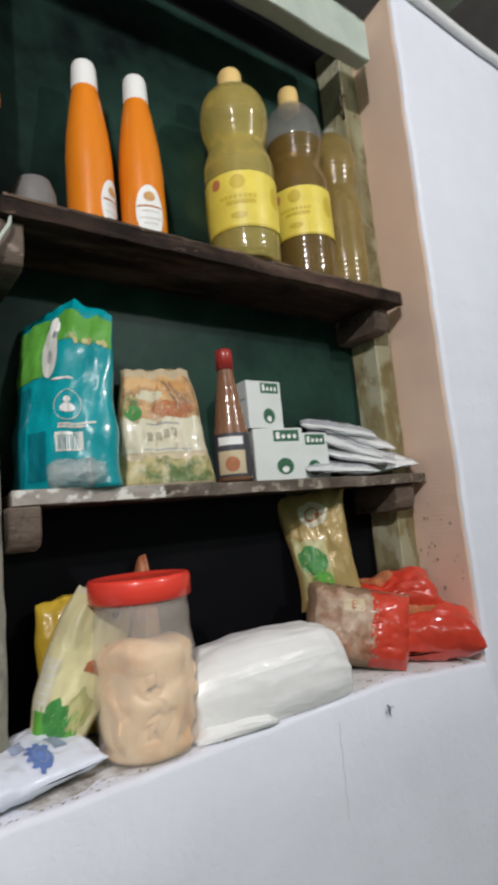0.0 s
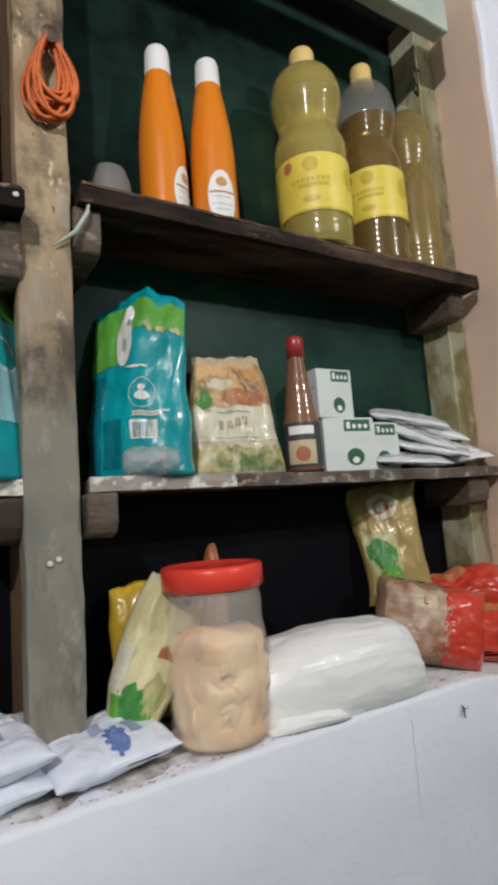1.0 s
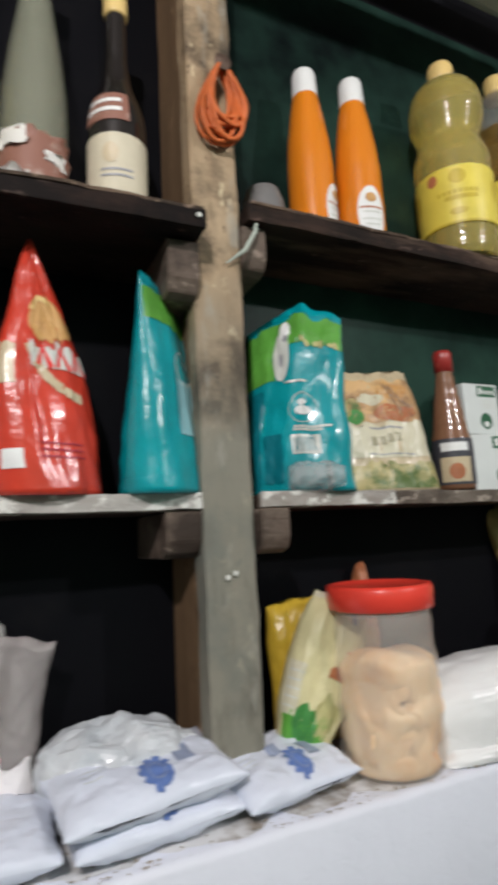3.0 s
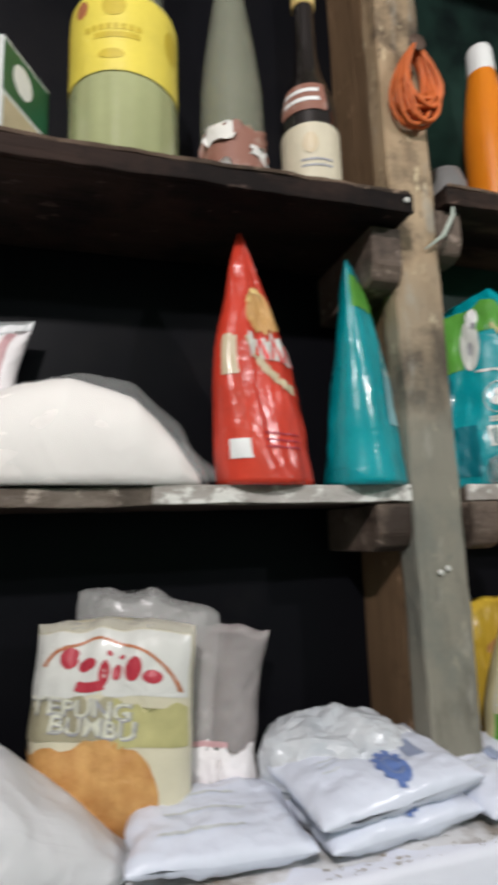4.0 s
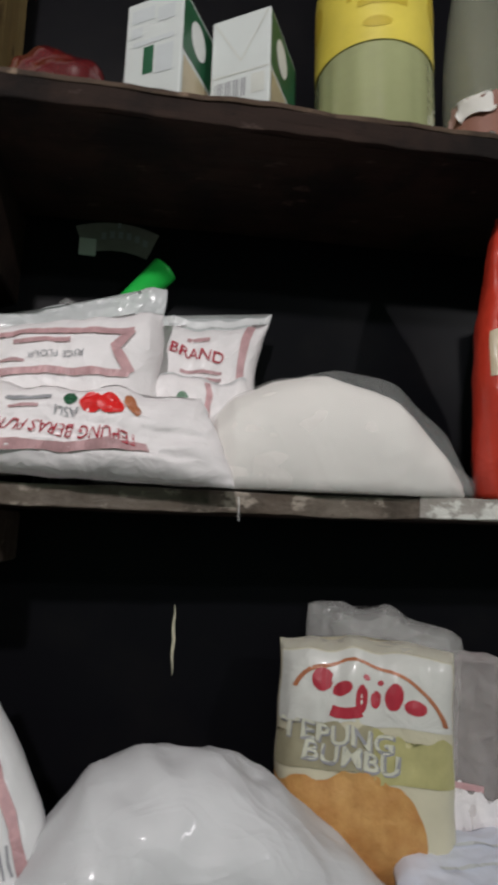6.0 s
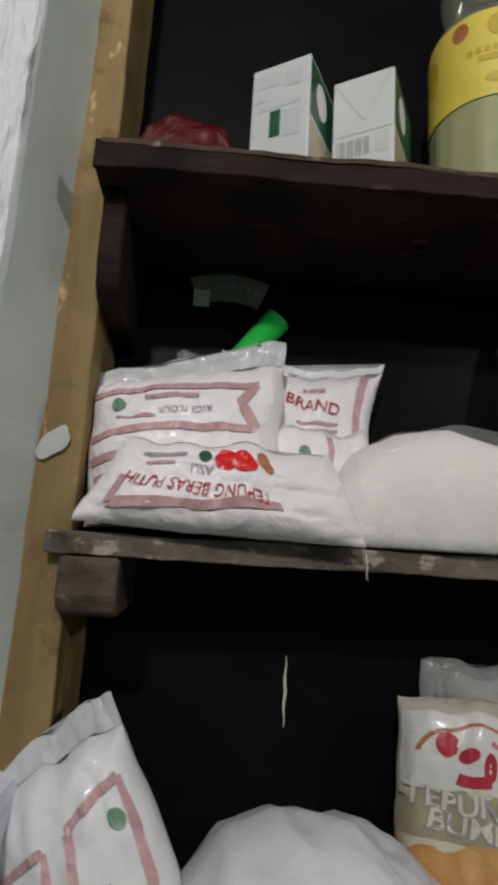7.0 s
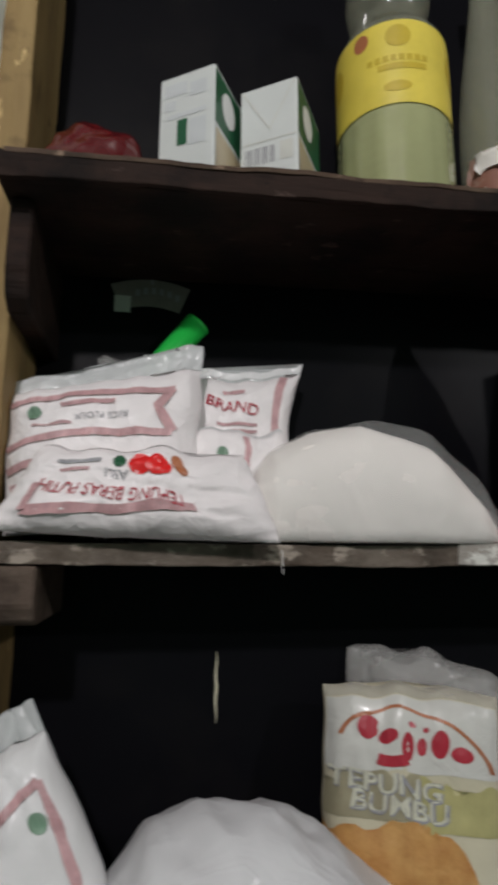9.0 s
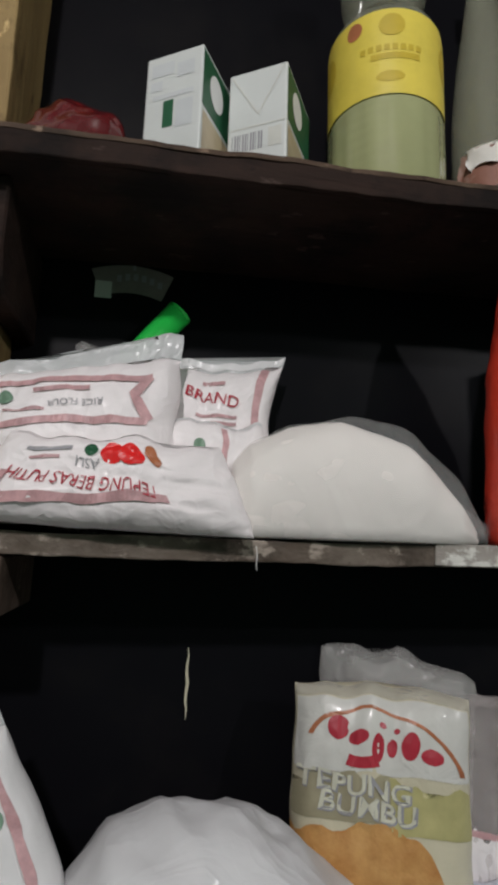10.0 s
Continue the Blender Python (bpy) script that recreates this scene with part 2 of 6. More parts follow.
M_palegreen = mat("pale_green_beam_paint", (0.44, 0.5, 0.43), rough=0.55, var=0.25, scale=14, bump=0.4, bscale=20)
M_black = mat("black_backing", (0.0055, 0.0055, 0.007), rough=0.38, scale=7, col2=(0.013, 0.012, 0.012), bump=0.05, spec=0.06, edge=(0.5, 0.72))
# cloudy green stands for room reflections, put into the glass colour
M_pane = mat("dark_glass_green_reflection", (0.004, 0.007, 0.007), rough=0.36, scale=3.2, col2=(0.02, 0.05, 0.037), bump=0.0, spec=0.06, edge=(0.42, 0.58))
M_iron = mat("rusty_nail", (0.12, 0.08, 0.06), rough=0.6, metal=0.7)
M_pvc = mat("white_conduit", (0.7, 0.7, 0.7), rough=0.4, var=0.1)
M_white = film("white_film", (0.72, 0.72, 0.72), rough=0.46, coat=0.08)
M_flourfilm = wrinkled(film("white_flour_bag_film", (0.86, 0.82, 0.82), rough=0.5, coat=0.06), 9, 0.25)
M_bluewhite = wrinkled(film("bluish_white_film", (0.68, 0.72, 0.82), rough=0.4, coat=0.15, bump=0.25), 9, 0.12)
M_header = wrinkled(mat("translucent_bag_header", (0.62, 0.64, 0.64), rough=0.4, var=0.15, scale=16, bump=0.3, bscale=30, alpha=0.8, coat=0.15), 10, 0.25)
M_sack = wrinkled(mat("white_plastic_bag", (0.64, 0.645, 0.655), rough=0.55, var=0.12, scale=12, bump=0.25, bscale=20, coat=0.1), 9, 0.2, (0.6, 1, 1))
M_pleated = wrinkled(mat("pleated_white_plastic_bag", (0.78, 0.78, 0.77), rough=0.34, var=0.08, scale=12, bump=0.2, bscale=20, coat=0.2), 8, 0.2, (0.15, 1, 1))
M_flour = wrinkled(mat("flour_in_clear_bag", (0.83, 0.79, 0.75), rough=0.72, var=0.08, scale=14, bump=0.3, bscale=30, spec=0.25), 7, 0.12)
M_clear = wrinkled(mat("clear_film", (0.85, 0.88, 0.86), rough=0.34, var=0.03, bump=0.3, bscale=40, alpha=0.14, coat=0.0, spec=0.35), 12, 0.4)
M_haze = wrinkled(mat("hazy_film", (0.6, 0.59, 0.57), rough=0.35, var=0.2, scale=18, bump=0.4, bscale=30, alpha=0.36, coat=0.2), 12, 0.4)
M_haze2 = wrinkled(mat("dull_translucent_bag", (0.74, 0.68, 0.66), rough=0.4, var=0.3, scale=16, bump=0.4, bscale=30, alpha=0.3), 12, 0.4)
M_jar = mat("hazy_jar_plastic", (0.82, 0.76, 0.7), rough=0.14, var=0.05, bump=0.25, bscale=18, alpha=0.3, coat=0.4)
M_red = wrinkled(film("red_film", (0.6, 0.05, 0.026), rough=0.24, bump=0.22, coat=0.45, var=0.4), 8, 0.14)
M_pinkred = mat("pink_red_print", (0.57, 0.34, 0.35), rough=0.45, var=0.45, scale=110, bump=0.0)
M_crimson = mat("crimson_print", (0.42, 0.03, 0.05), rough=0.4, var=0.12, bump=0.0)
M_brightred = mat("bright_red_print", (0.75, 0.02, 0.02), rough=0.35, var=0.1, bump=0.0)
M_teal = film("teal_film", (0.0, 0.3, 0.34), rough=0.28, coat=0.35, var=0.45)
M_paleteal = mat("pale_teal_print", (0.24, 0.46, 0.5), rough=0.35, var=0.2, scale=90, bump=0.0, coat=0.3)
# dark teal for the pouch's painted shade and its barcode lines
M_tealdark = film("dark_teal_shade_and_ink", (0.0, 0.16, 0.2))
M_green = film("green_print", (0.11, 0.36, 0.05), var=0.5)
M_leaf = mat("leaf_green_print", (0.06, 0.25, 0.06), rough=0.4, var=0.4, scale=60, bump=0.0)
M_lime = mat("lime_print", (0.47, 0.44, 0.2), rough=0.4, var=0.3, scale=40, bump=0.0)
M_gold = film("gold_film", (0.38, 0.27, 0.1), metal=0.1)
M_brown = film("brown_film", (0.3, 0.19, 0.12), var=0.35)
M_beige = film("beige_film", (0.56, 0.46, 0.3), var=0.3)
M_cream = film("cream_film", (0.62, 0.58, 0.43))
M_paleolive = film("pale_olive_film", (0.66, 0.6, 0.34), var=0.3)
M_yellow = film("yellow_film", (0.6, 0.4, 0.04))
M_orangeprint = mat("fried_food_print", (0.6, 0.34, 0.12), rough=0.45, scale=44, col2=(0.4, 0.17, 0.045), bump=0.4, edge=(0.4, 0.62))
M_terracotta = mat("terracotta_print", (0.45, 0.16, 0.07), rough=0.4, var=0.4, scale=50, bump=0.0)
M_black_ink = mat("dark_ink", (0.05, 0.05, 0.06), rough=0.45, var=0.2, bump=0.0)
M_grey_ink = mat("grey_ink", (0.32, 0.32, 0.34), rough=0.45, var=0.2, bump=0.0)
M_white_ink = mat("white_ink", (0.78, 0.78, 0.76), rough=0.4, var=0.08, bump=0.0)
M_letter = mat("pale_sage_ink", (0.6, 0.6, 0.49), rough=0.35, var=0.15, bump=0.0)
M_offwhite = film("dull_white_print", (0.64, 0.64, 0.6), rough=0.38)
M_silver_ink = mat("pale_grey_ink", (0.62, 0.63, 0.58), rough=0.35, var=0.15, bump=0.0)
M_blue = mat("blue_print", (0.13, 0.21, 0.48), rough=0.4, var=0.3, scale=60, bump=0.0)
M_greystripe = mat("grey_stripe_print", (0.42, 0.43, 0.48), rough=0.4, var=0.3, scale=60, bump=0.0)
M_slate = mat("slate_blue_print", (0.3, 0.35, 0.48), rough=0.4, var=0.3, scale=60, bump=0.0)
M_darkgreen = mat("dark_green_print", (0.02, 0.11, 0.05), rough=0.4, var=0.3, bump=0.0)
M_carton = mat("white_carton", (0.64, 0.67, 0.65), rough=0.4, var=0.06, bump=0.1, coat=0.2)
M_oil = mat("yellow_oil_in_bottle", (0.86, 0.7, 0.2), rough=0.05, var=0.1, scale=6, bump=0.02, trans=0.7, ior=1.38, coat=0.5)
M_oildark = mat("brown_oil_in_bottle", (0.6, 0.38, 0.11), rough=0.05, var=0.15, scale=6, bump=0.02, trans=0.8, ior=1.38, coat=0.5)
M_oilolive = mat("amber_oil_in_bottle", (0.5, 0.36, 0.12), rough=0.2, var=0.35, scale=14, bump=0.05, trans=0.6, ior=1.36, coat=0.2)
M_oilgreen = mat("pale_oil_in_bottle", (0.5, 0.53, 0.27), rough=0.1, var=0.2, scale=9, bump=0.03, alpha=0.72, coat=0.6)
M_pet = mat("clear_plastic", (0.9, 0.92, 0.9), rough=0.06, var=0.02, bump=0.1, bscale=20, alpha=0.15, coat=0.6, spec=0.9)
M_petdark = mat("smoky_plastic", (0.3, 0.29, 0.27), rough=0.1, var=0.1, bump=0.08, alpha=0.4, coat=0.6)
M_glassy = mat("dusty_clear_glass", (0.42, 0.43, 0.32), rough=0.12, var=0.2, scale=9, bump=0.0, alpha=0.32, coat=0.6)
M_capyellow = mat("yellow_cap", (0.72, 0.52, 0.2), rough=0.4, var=0.08)
M_label_y = mat("yellow_label", (0.76, 0.62, 0.09), rough=0.42, var=0.22, scale=20, bump=0.05, coat=0.3)
M_olive_ink = mat("olive_print", (0.36, 0.33, 0.22), rough=0.4, var=0.35, scale=30, bump=0.0)
M_faint = mat("faint_print", (0.585, 0.615, 0.62), rough=0.4, var=0.1, bump=0.0)
M_picture = mat("busy_brown_picture", (0.66, 0.42, 0.2), rough=0.4, scale=46, col2=(0.2, 0.1, 0.05), bump=0.0, edge=(0.44, 0.6))
M_herbs = mat("busy_green_picture", (0.5, 0.42, 0.2), rough=0.4, scale=50, col2=(0.11, 0.16, 0.05), bump=0.0, edge=(0.45, 0.56))
M_ochre_ink = mat("ochre_ink", (0.56, 0.42, 0.04), rough=0.4, var=0.2, bump=0.0)
M_orange = mat("orange_syrup_bottle", (0.72, 0.215, 0.012), rough=0.22, var=0.06, scale=8, bump=0.03, coat=0.5, sss=0.1)
M_capwhite = mat("white_cap", (0.75, 0.75, 0.73), rough=0.4, var=0.06, bump=0.1)
M_greycap = mat("grey_plastic", (0.16, 0.155, 0.15), rough=0.5, var=0.15)
M_soy = mat("dark_soy_glass", (0.012, 0.009, 0.008), rough=0.08, var=0.2, bump=0.0, coat=0.7)
M_creamlabel = mat("cream_paper_label", (0.62, 0.56, 0.42), rough=0.55, var=0.15, scale=30)
M_sauce = mat("brown_sauce_glass", (0.32, 0.155, 0.085), rough=0.1, var=0.2, bump=0.0, trans=0.3, coat=0.7)
M_pinklabel = mat("worn_pink_label", (0.27, 0.12, 0.085), rough=0.6, scale=40, col2=(0.42, 0.3, 0.25), edge=(0.5, 0.6))
M_paper = mat("torn_white_paper", (0.72, 0.7, 0.66), rough=0.8, var=0.15)
M_lid = mat("red_plastic_lid", (0.78, 0.055, 0.035), rough=0.32, var=0.06, bump=0.08, coat=0.3)
M_chip = mat("pale_cracker", (0.93, 0.7, 0.44), rough=0.4, scale=12, col2=(0.84, 0.52, 0.24), bump=0.2, coat=0.2)
M_cracker = mat("raw_crackers", (0.97, 0.74, 0.46), rough=0.4, scale=15, col2=(0.84, 0.46, 0.17), bump=0.3, edge=(0.42, 0.62), sss=0.1, coat=0.2)
M_greentube = mat("bright_green_plastic", (0.02, 0.5, 0.07), rough=0.35, var=0.1, coat=0.3)
M_rubber = mat("orange_rubber", (0.62, 0.14, 0.03), rough=0.5, var=0.3, scale=60)
M_darkred = mat("dark_red_plastic", (0.1, 0.006, 0.008), rough=0.12, var=0.3, scale=20, bump=0.5, bscale=30, coat=0.8)
M_crumb = mat("ledge_crumbs", (0.3, 0.24, 0.16), rough=0.9, var=0.4)
M_sticker = mat("grey_clear_sticker", (0.24, 0.22, 0.2), rough=0.4, var=0.3, scale=60)
M_foil = film("crinkled_pale_film", (0.66, 0.68, 0.68), rough=0.22, bump=0.8)
M_mottle = mat("mottled_food_print", (0.5, 0.38, 0.28), rough=0.4, scale=34, col2=(0.27, 0.1, 0.05), bump=0.15, edge=(0.42, 0.6))
M_crumple = mat("crumpled_clear_wrapper", (0.6, 0.62, 0.64), rough=0.33, scale=22, col2=(0.4, 0.44, 0.48), bump=0.25, bscale=30, coat=0.15, edge=(0.42, 0.62))
M_greymark = mat("dull_green_print", (0.17, 0.29, 0.2), rough=0.45, var=0.4, scale=80, bump=0.0)
M_darkcap = mat("dark_red_cap", (0.34, 0.03, 0.025), rough=0.35, var=0.15, coat=0.3)
M_blot = mat("old_paint_blot", (0.45, 0.48, 0.44), rough=0.7, var=0.2, scale=60)
# glow of the assumed, unseen bulbs
M_bulb = bpy.data.materials.new("assumed_bulb_glow")
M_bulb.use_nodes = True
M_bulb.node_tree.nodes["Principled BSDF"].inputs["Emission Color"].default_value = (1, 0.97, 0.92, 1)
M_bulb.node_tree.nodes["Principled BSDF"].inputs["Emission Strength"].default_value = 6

# ---------------------------------------------------------------- builders


def finish(bm, name, material, smooth=False):
    me = bpy.data.meshes.new(name)
    bm.normal_update()
    bm.to_mesh(me)
    bm.free()
    for mm in material if isinstance(material, (list, tuple)) else [material]:
        me.materials.append(mm)
    if smooth:
        for p in me.polygons:
            p.use_smooth = True
    return me


def part(name, bm, material, parent, label="", smooth=False):
    ob = new(name, finish(bm, name, material, smooth))
    ob.parent = parent
    if label:
        tagged(ob, label)
    return ob


def thing(name, label, category, m, group="", kind=""):
    ob = new(name)
    ob.empty_display_size = 0.02
    ob.matrix_basis = m
    return tagged(ob, label, category, group, kind)


def box(x0, x1, y0, y1, z0, z1, bevel=0.0, cuts=0, rag=0.0, seed=0):
    bm = bmesh.new()
    bmesh.ops.create_cube(bm, size=1)
    for v in bm.verts:
        v.co = Vector(((x0 + x1) / 2 + v.co.x * (x1 - x0), (y0 + y1) / 2 + v.co.y * (y1 - y0), (z0 + z1) / 2 + v.co.z * (z1 - z0)))
    if cuts:
        L = max(x1 - x0, z1 - z0, y1 - y0)
        long = [e for e in bm.edges if e.calc_length() > L * 0.95]
        bmesh.ops.subdivide_edges(bm, edges=long, cuts=cuts, use_grid_fill=True)
    if bevel:
        sharp = [e for e in bm.edges if len(e.link_faces) == 2 and e.calc_face_angle(0) > 0.5]
        bmesh.ops.bevel(bm, geom=sharp, offset=bevel, segments=2, profile=0.6, affect="EDGES")
    if rag:
        for v in bm.verts:
            v.co += noise.noise_vector(v.co * 14 + Vector((seed, 0, 0))) * rag + noise.noise_vector(v.co * 60) * rag * 0.5
    return bm


def structure(name, bm, material, label, category, smooth=False):
    return tagged(new(name, finish(bm, name, material, smooth)), label, category, kind="structure")


def lathe(profile, seg=40, rib=None):
    """A turned body from (radius, height) pairs."""
    bm = bmesh.new()
    rings = []
    for r, z in profile:
        if r < 1e-5:
            rings.append([bm.verts.new((0, 0, z))])
            continue
        ring = []
        for i in range(seg):
            a = 2 * math.pi * i / seg
            q = r * (1 + (rib(a, z) if rib else 0))
            ring.append(bm.verts.new((q * math.cos(a), q * math.sin(a), z)))
        rings.append(ring)
    for A, B in zip(rings, rings[1:]):
        for i in range(seg):
            j = (i + 1) % seg
            if len(A) == 1 and len(B) == 1:
                continue
            if len(A) == 1:
                bm.faces.new((A[0], B[j], B[i]))
            elif len(B) == 1:
                bm.faces.new((A[i], A[j], B[0]))
            else:
                bm.faces.new((A[i], A[j], B[j], B[i]))
    for ring in (rings[0], rings[-1]):
        if len(ring) > 2:
            bm.faces.new(ring if ring is rings[-1] else ring[::-1])
    return bm


def smooth_profile(keys, n=40):
    """A softened (radius, height) profile through the given pairs."""
    hs = [k[1] for k in keys]
    out = []
    for i in range(n + 1):
        z = hs[0] + (hs[-1] - hs[0]) * i / n
        acc = w = 0
        for d in (-0.02, -0.01, 0, 0.01, 0.02):
            zz = min(hs[-1], max(hs[0], z + d * (hs[-1] - hs[0])))
            acc += float(np.interp(zz, hs, [k[0] for k in keys]))
            w += 1
        out.append((acc / w, z))
    return out


def band(rfun, a0, a1, z0, z1, off=0.0008, na=20, nz=8, shape=None):
    """A label on a turned body between two angles (degrees, -90 faces the front)."""
    bm = bmesh.new()
    g = {}
    for i in range(na + 1):
        for j in range(nz + 1):
            s, t = i / na, j / nz
            if shape == "oval":
                p, q = 2 * s - 1, 2 * t - 1
                s = 0.5 + 0.5 * p * math.sqrt(max(0, 1 - q * q / 2))
                t = 0.5 + 0.5 * q * math.sqrt(max(0, 1 - p * p / 2))
            a = radians(a0 + (a1 - a0) * s)
            z = z0 + (z1 - z0) * t
            r = rfun(z) + off
            g[i, j] = bm.verts.new((r * math.cos(a), r * math.sin(a), z))
    for i in range(na):
        for j in range(nz):
            bm.faces.new((g[i, j], g[i + 1, j], g[i + 1, j + 1], g[i, j + 1]))
    return bm


def radius_of(profile):
    hs, rs = [p[1] for p in profile], [p[0] for p in profile]
    return lambda z: float(np.interp(z, hs, rs))


class Pouch:
    """A filled film pouch: local x across, z up, the printed front towards -y."""

    def __init__(self, w, h, t, kind="stand", seed=0.0, crinkle=0.004, top=1.0, belly=0.0, bend=0.0, slump=0.0, slant=0.0, taper=1.0, lean=0.0, head=0.0, ridge=0.0, peak=(0.0, 0.0)):
        self.head, self.ridge, self.peak = head, ridge, peak
        self.w, self.h, self.t, self.kind, self.seed, self.crinkle, self.top, self.belly, self.bend, self.slump, self.slant, self.taper, self.lean = w, h, t, kind, seed, crinkle, top, belly, bend, slump, slant, taper, lean

    def at(self, u, v, side=-1):
        w = self.w / 2 * (1 + (self.top - 1) * max(0, v) ** self.taper)
        if self.kind == "stand":
            th = self.t * (max(0, 1 - v) ** (0.62 if self.taper == 1 else 0.85)) * math.sqrt(max(0, 1 - abs(u) ** 2.6)) + 0.002 * (1 - abs(u) ** 4)
            w *= 1 - 0.1 * math.sin(math.pi * min(1, v * 1.1)) * self.belly
        else:
            q = min(1, v / (1 - self.head))
            th = self.t * max(0, 1 - u ** 4) ** 0.55 * max(0, 1 - (2 * q - 1) ** 4) ** 0.6 + 0.0015
            if side < 0:
                th += 2 * self.ridge * max(0, 1 - abs(u - 0.1) / 0.9) * max(0, 1 - q ** 3)
            w *= 1 - self.belly * 0.12 * (1 - (2 * v - 1) ** 2)
        k = Vector((u * 2.2 + self.seed * 7.3, v * 2.6 - self.seed * 3.1, side * 0.7 + self.seed))
        edge = (1 - abs(u) ** 6)
        fold = noise.noise(k) * 1.0 + noise.noise(k * 2.7) * 0.55 + abs(noise.noise(k * 4.3)) * 0.6
        y = side * th / 2 + fold * self.crinkle * (0.35 + 0.65 * edge) + self.bend * v * v
        x = u * w + noise.noise(Vector((v * 5, self.seed * 3, u))) * self.crinkle * 0.9 + self.lean * v
        z = v * self.h + noise.noise(Vector((u * 3.1, self.seed * 5, 2.0))) * self.crinkle * 1.6 * v
        z -= self.slump * (u * u) * v * self.h + (self.slant * max(0, u) if self.slant > 0 else -self.slant * (1 - u) / 2) * v ** 3 * self.h
        z += self.peak[1] * self.h * max(0, 1 - abs(u - self.peak[0]) / 0.55) * v ** 3
        return Vector((x, y, z))

    def raised(self, u, v, off, side=-1):
        e = 0.01
        a = self.at(min(1, u + e), v, side) - self.at(max(-1, u - e), v, side)
        b = self.at(u, min(1, v + e), side) - self.at(u, max(0, v - e), side)
        n = a.cross(b)
        if n.y * side < 0:
            n = -n
        return self.at(u, v, side) + n.normalized() * off if n.length > 1e-12 else self.at(u, v, side) + Vector((0, side * off, 0))

    def body(self, nu=36, nv=46, v0=0.0, v1=1.0):
        bm = bmesh.new()
        G = {}
        for side in (-1, 1):
            for i in range(nu + 1):
                for j in range(nv + 1):
                    if side == 1 and i in (0, nu):
                        G[side, i, j] = G[-1, i, j]
                        continue
                    u = math.sin((2 * i / nu - 1) * math.pi / 2)
                    G[side, i, j] = bm.verts.new(self.at(u, v0 + (v1 - v0) * j / nv, side if i not in (0, nu) else -1))
        for side in (-1, 1):
            for i in range(nu):
                for j in range(nv):
                    q = [G[side, i, j], G[side, i + 1, j], G[side, i + 1, j + 1], G[side, i, j + 1]]
                    bm.faces.new(q if side == -1 else q[::-1])
        for j in (0, nv):
            loop = [G[-1, i, j] for i in range(nu + 1)] + [G[1, i, j] for i in range(nu - 1, 0, -1)]
            bm.faces.new(loop if j else loop[::-1])
        return bm

    def patch(self, u0, u1, v0, v1, off=0.0009, nu=14, nv=12, oval=False, side=-1, wave=0.0):
        bm = bmesh.new()
        nu, nv, off = max(nu, int((u1 - u0) * 18)), max(nv, int((v1 - v0) * 44)), off * 0.4 + 0.0004
        g = {}
        for i in range(nu + 1):
            for j in range(nv + 1):
                s, t = i / nu, j / nv
                if oval:
                    p, q = 2 * s - 1, 2 * t - 1
                    s = 0.5 + 0.5 * p * math.sqrt(max(0, 1 - q * q / 2))
                    t = 0.5 + 0.5 * q * math.sqrt(max(0, 1 - p * p / 2))
                u, v = u0 + (u1 - u0) * s, v0 + (v1 - v0) * t
                if wave and (j == nv or oval):
                    v += wave * noise.noise(Vector((u * 6, self.seed, v * 4)))
                g[i, j] = bm.verts.new(self.raised(max(-0.995, min(0.995, u)), max(0, min(1, v)), off, side))
        for i in range(nu):
            for j in range(nv):
                bm.faces.new((g[i, j], g[i + 1, j], g[i + 1, j + 1], g[i, j + 1]))
        return bm

    def arc(self, cu, cv, ru, rv, a0, a1, thick, off=0.0014, n=24, slope=0.0):
        off = off * 0.4 + 0.0004
        bm = bmesh.new()
        prev = None
        for i in range(n + 1):
            a = radians(a0 + (a1 - a0) * i / n)
            pr = []
            for k in (1 - thick / 2, 1 + thick / 2):
                pr.append(bm.verts.new(self.raised(cu + ru * k * math.cos(a), cv + rv * k * math.sin(a) + slope * ru * k * math.cos(a), off)))
            if prev:
                bm.faces.new((prev[0], prev[1], pr[1], pr[0]))
            prev = pr
        return bm

    def stroke(self, points, width, off=0.0018):
        """A printed ribbon along (u, v) points; width is a share of the pouch's width."""
        off = off * 0.4 + 0.0008
        bm = bmesh.new()
        prev = None
        for i, (u, v) in enumerate(points):
            a, c = points[max(0, i - 1)], points[min(len(points) - 1, i + 1)]
            d = Vector(((c[0] - a[0]) * self.w / 2, (c[1] - a[1]) * self.h)).normalized() * width * self.w / 2
            row = [bm.verts.new(self.raised(u - s * d.y / (self.w / 2), v + s * d.x / self.h, off)) for s in (-1, 1)]
            if prev:
                bm.faces.new((prev[0], prev[1], row[1], row[0]))
            prev = row
        return bm

    def words(self, text, cu, cv, size, off=0.0016, turn=0.0, squeeze=1.0, bold=0.0):
        """Lettering wrapped on the front; size is the letter height as a share of the pouch's height."""
        off = off * 0.5 + 0.0004
        bm = lettering(text, bold)
        s = size * self.h
        for v in bm.verts:
            a, b = v.co.x * s * squeeze, v.co.y * s
            c, d = math.cos(radians(turn)), math.sin(radians(turn))
            a, b = a * c - b * d, a * d + b * c
            v.co = self.raised(max(-0.99, min(0.99, cu + a / (self.w / 2))), max(0, min(1, cv + b / self.h)), off)
        return bm


def lettering(text, bold=0.0):
    cu = bpy.data.curves.new("letters", "FONT")
    cu.body, cu.align_x, cu.align_y, cu.size, cu.resolution_u = text, "CENTER", "CENTER", 1.4, 3
    cu.offset = bold
    ob = bpy.data.objects.new("letters", cu)
    me = bpy.data.meshes.new_from_object(ob)
    bm = bmesh.new()
    bm.from_mesh(me)
    bmesh.ops.triangulate(bm, faces=bm.faces[:])
    bpy.data.objects.remove(ob)
    bpy.data.curves.remove(cu)
    bpy.data.meshes.remove(me)
    return bm


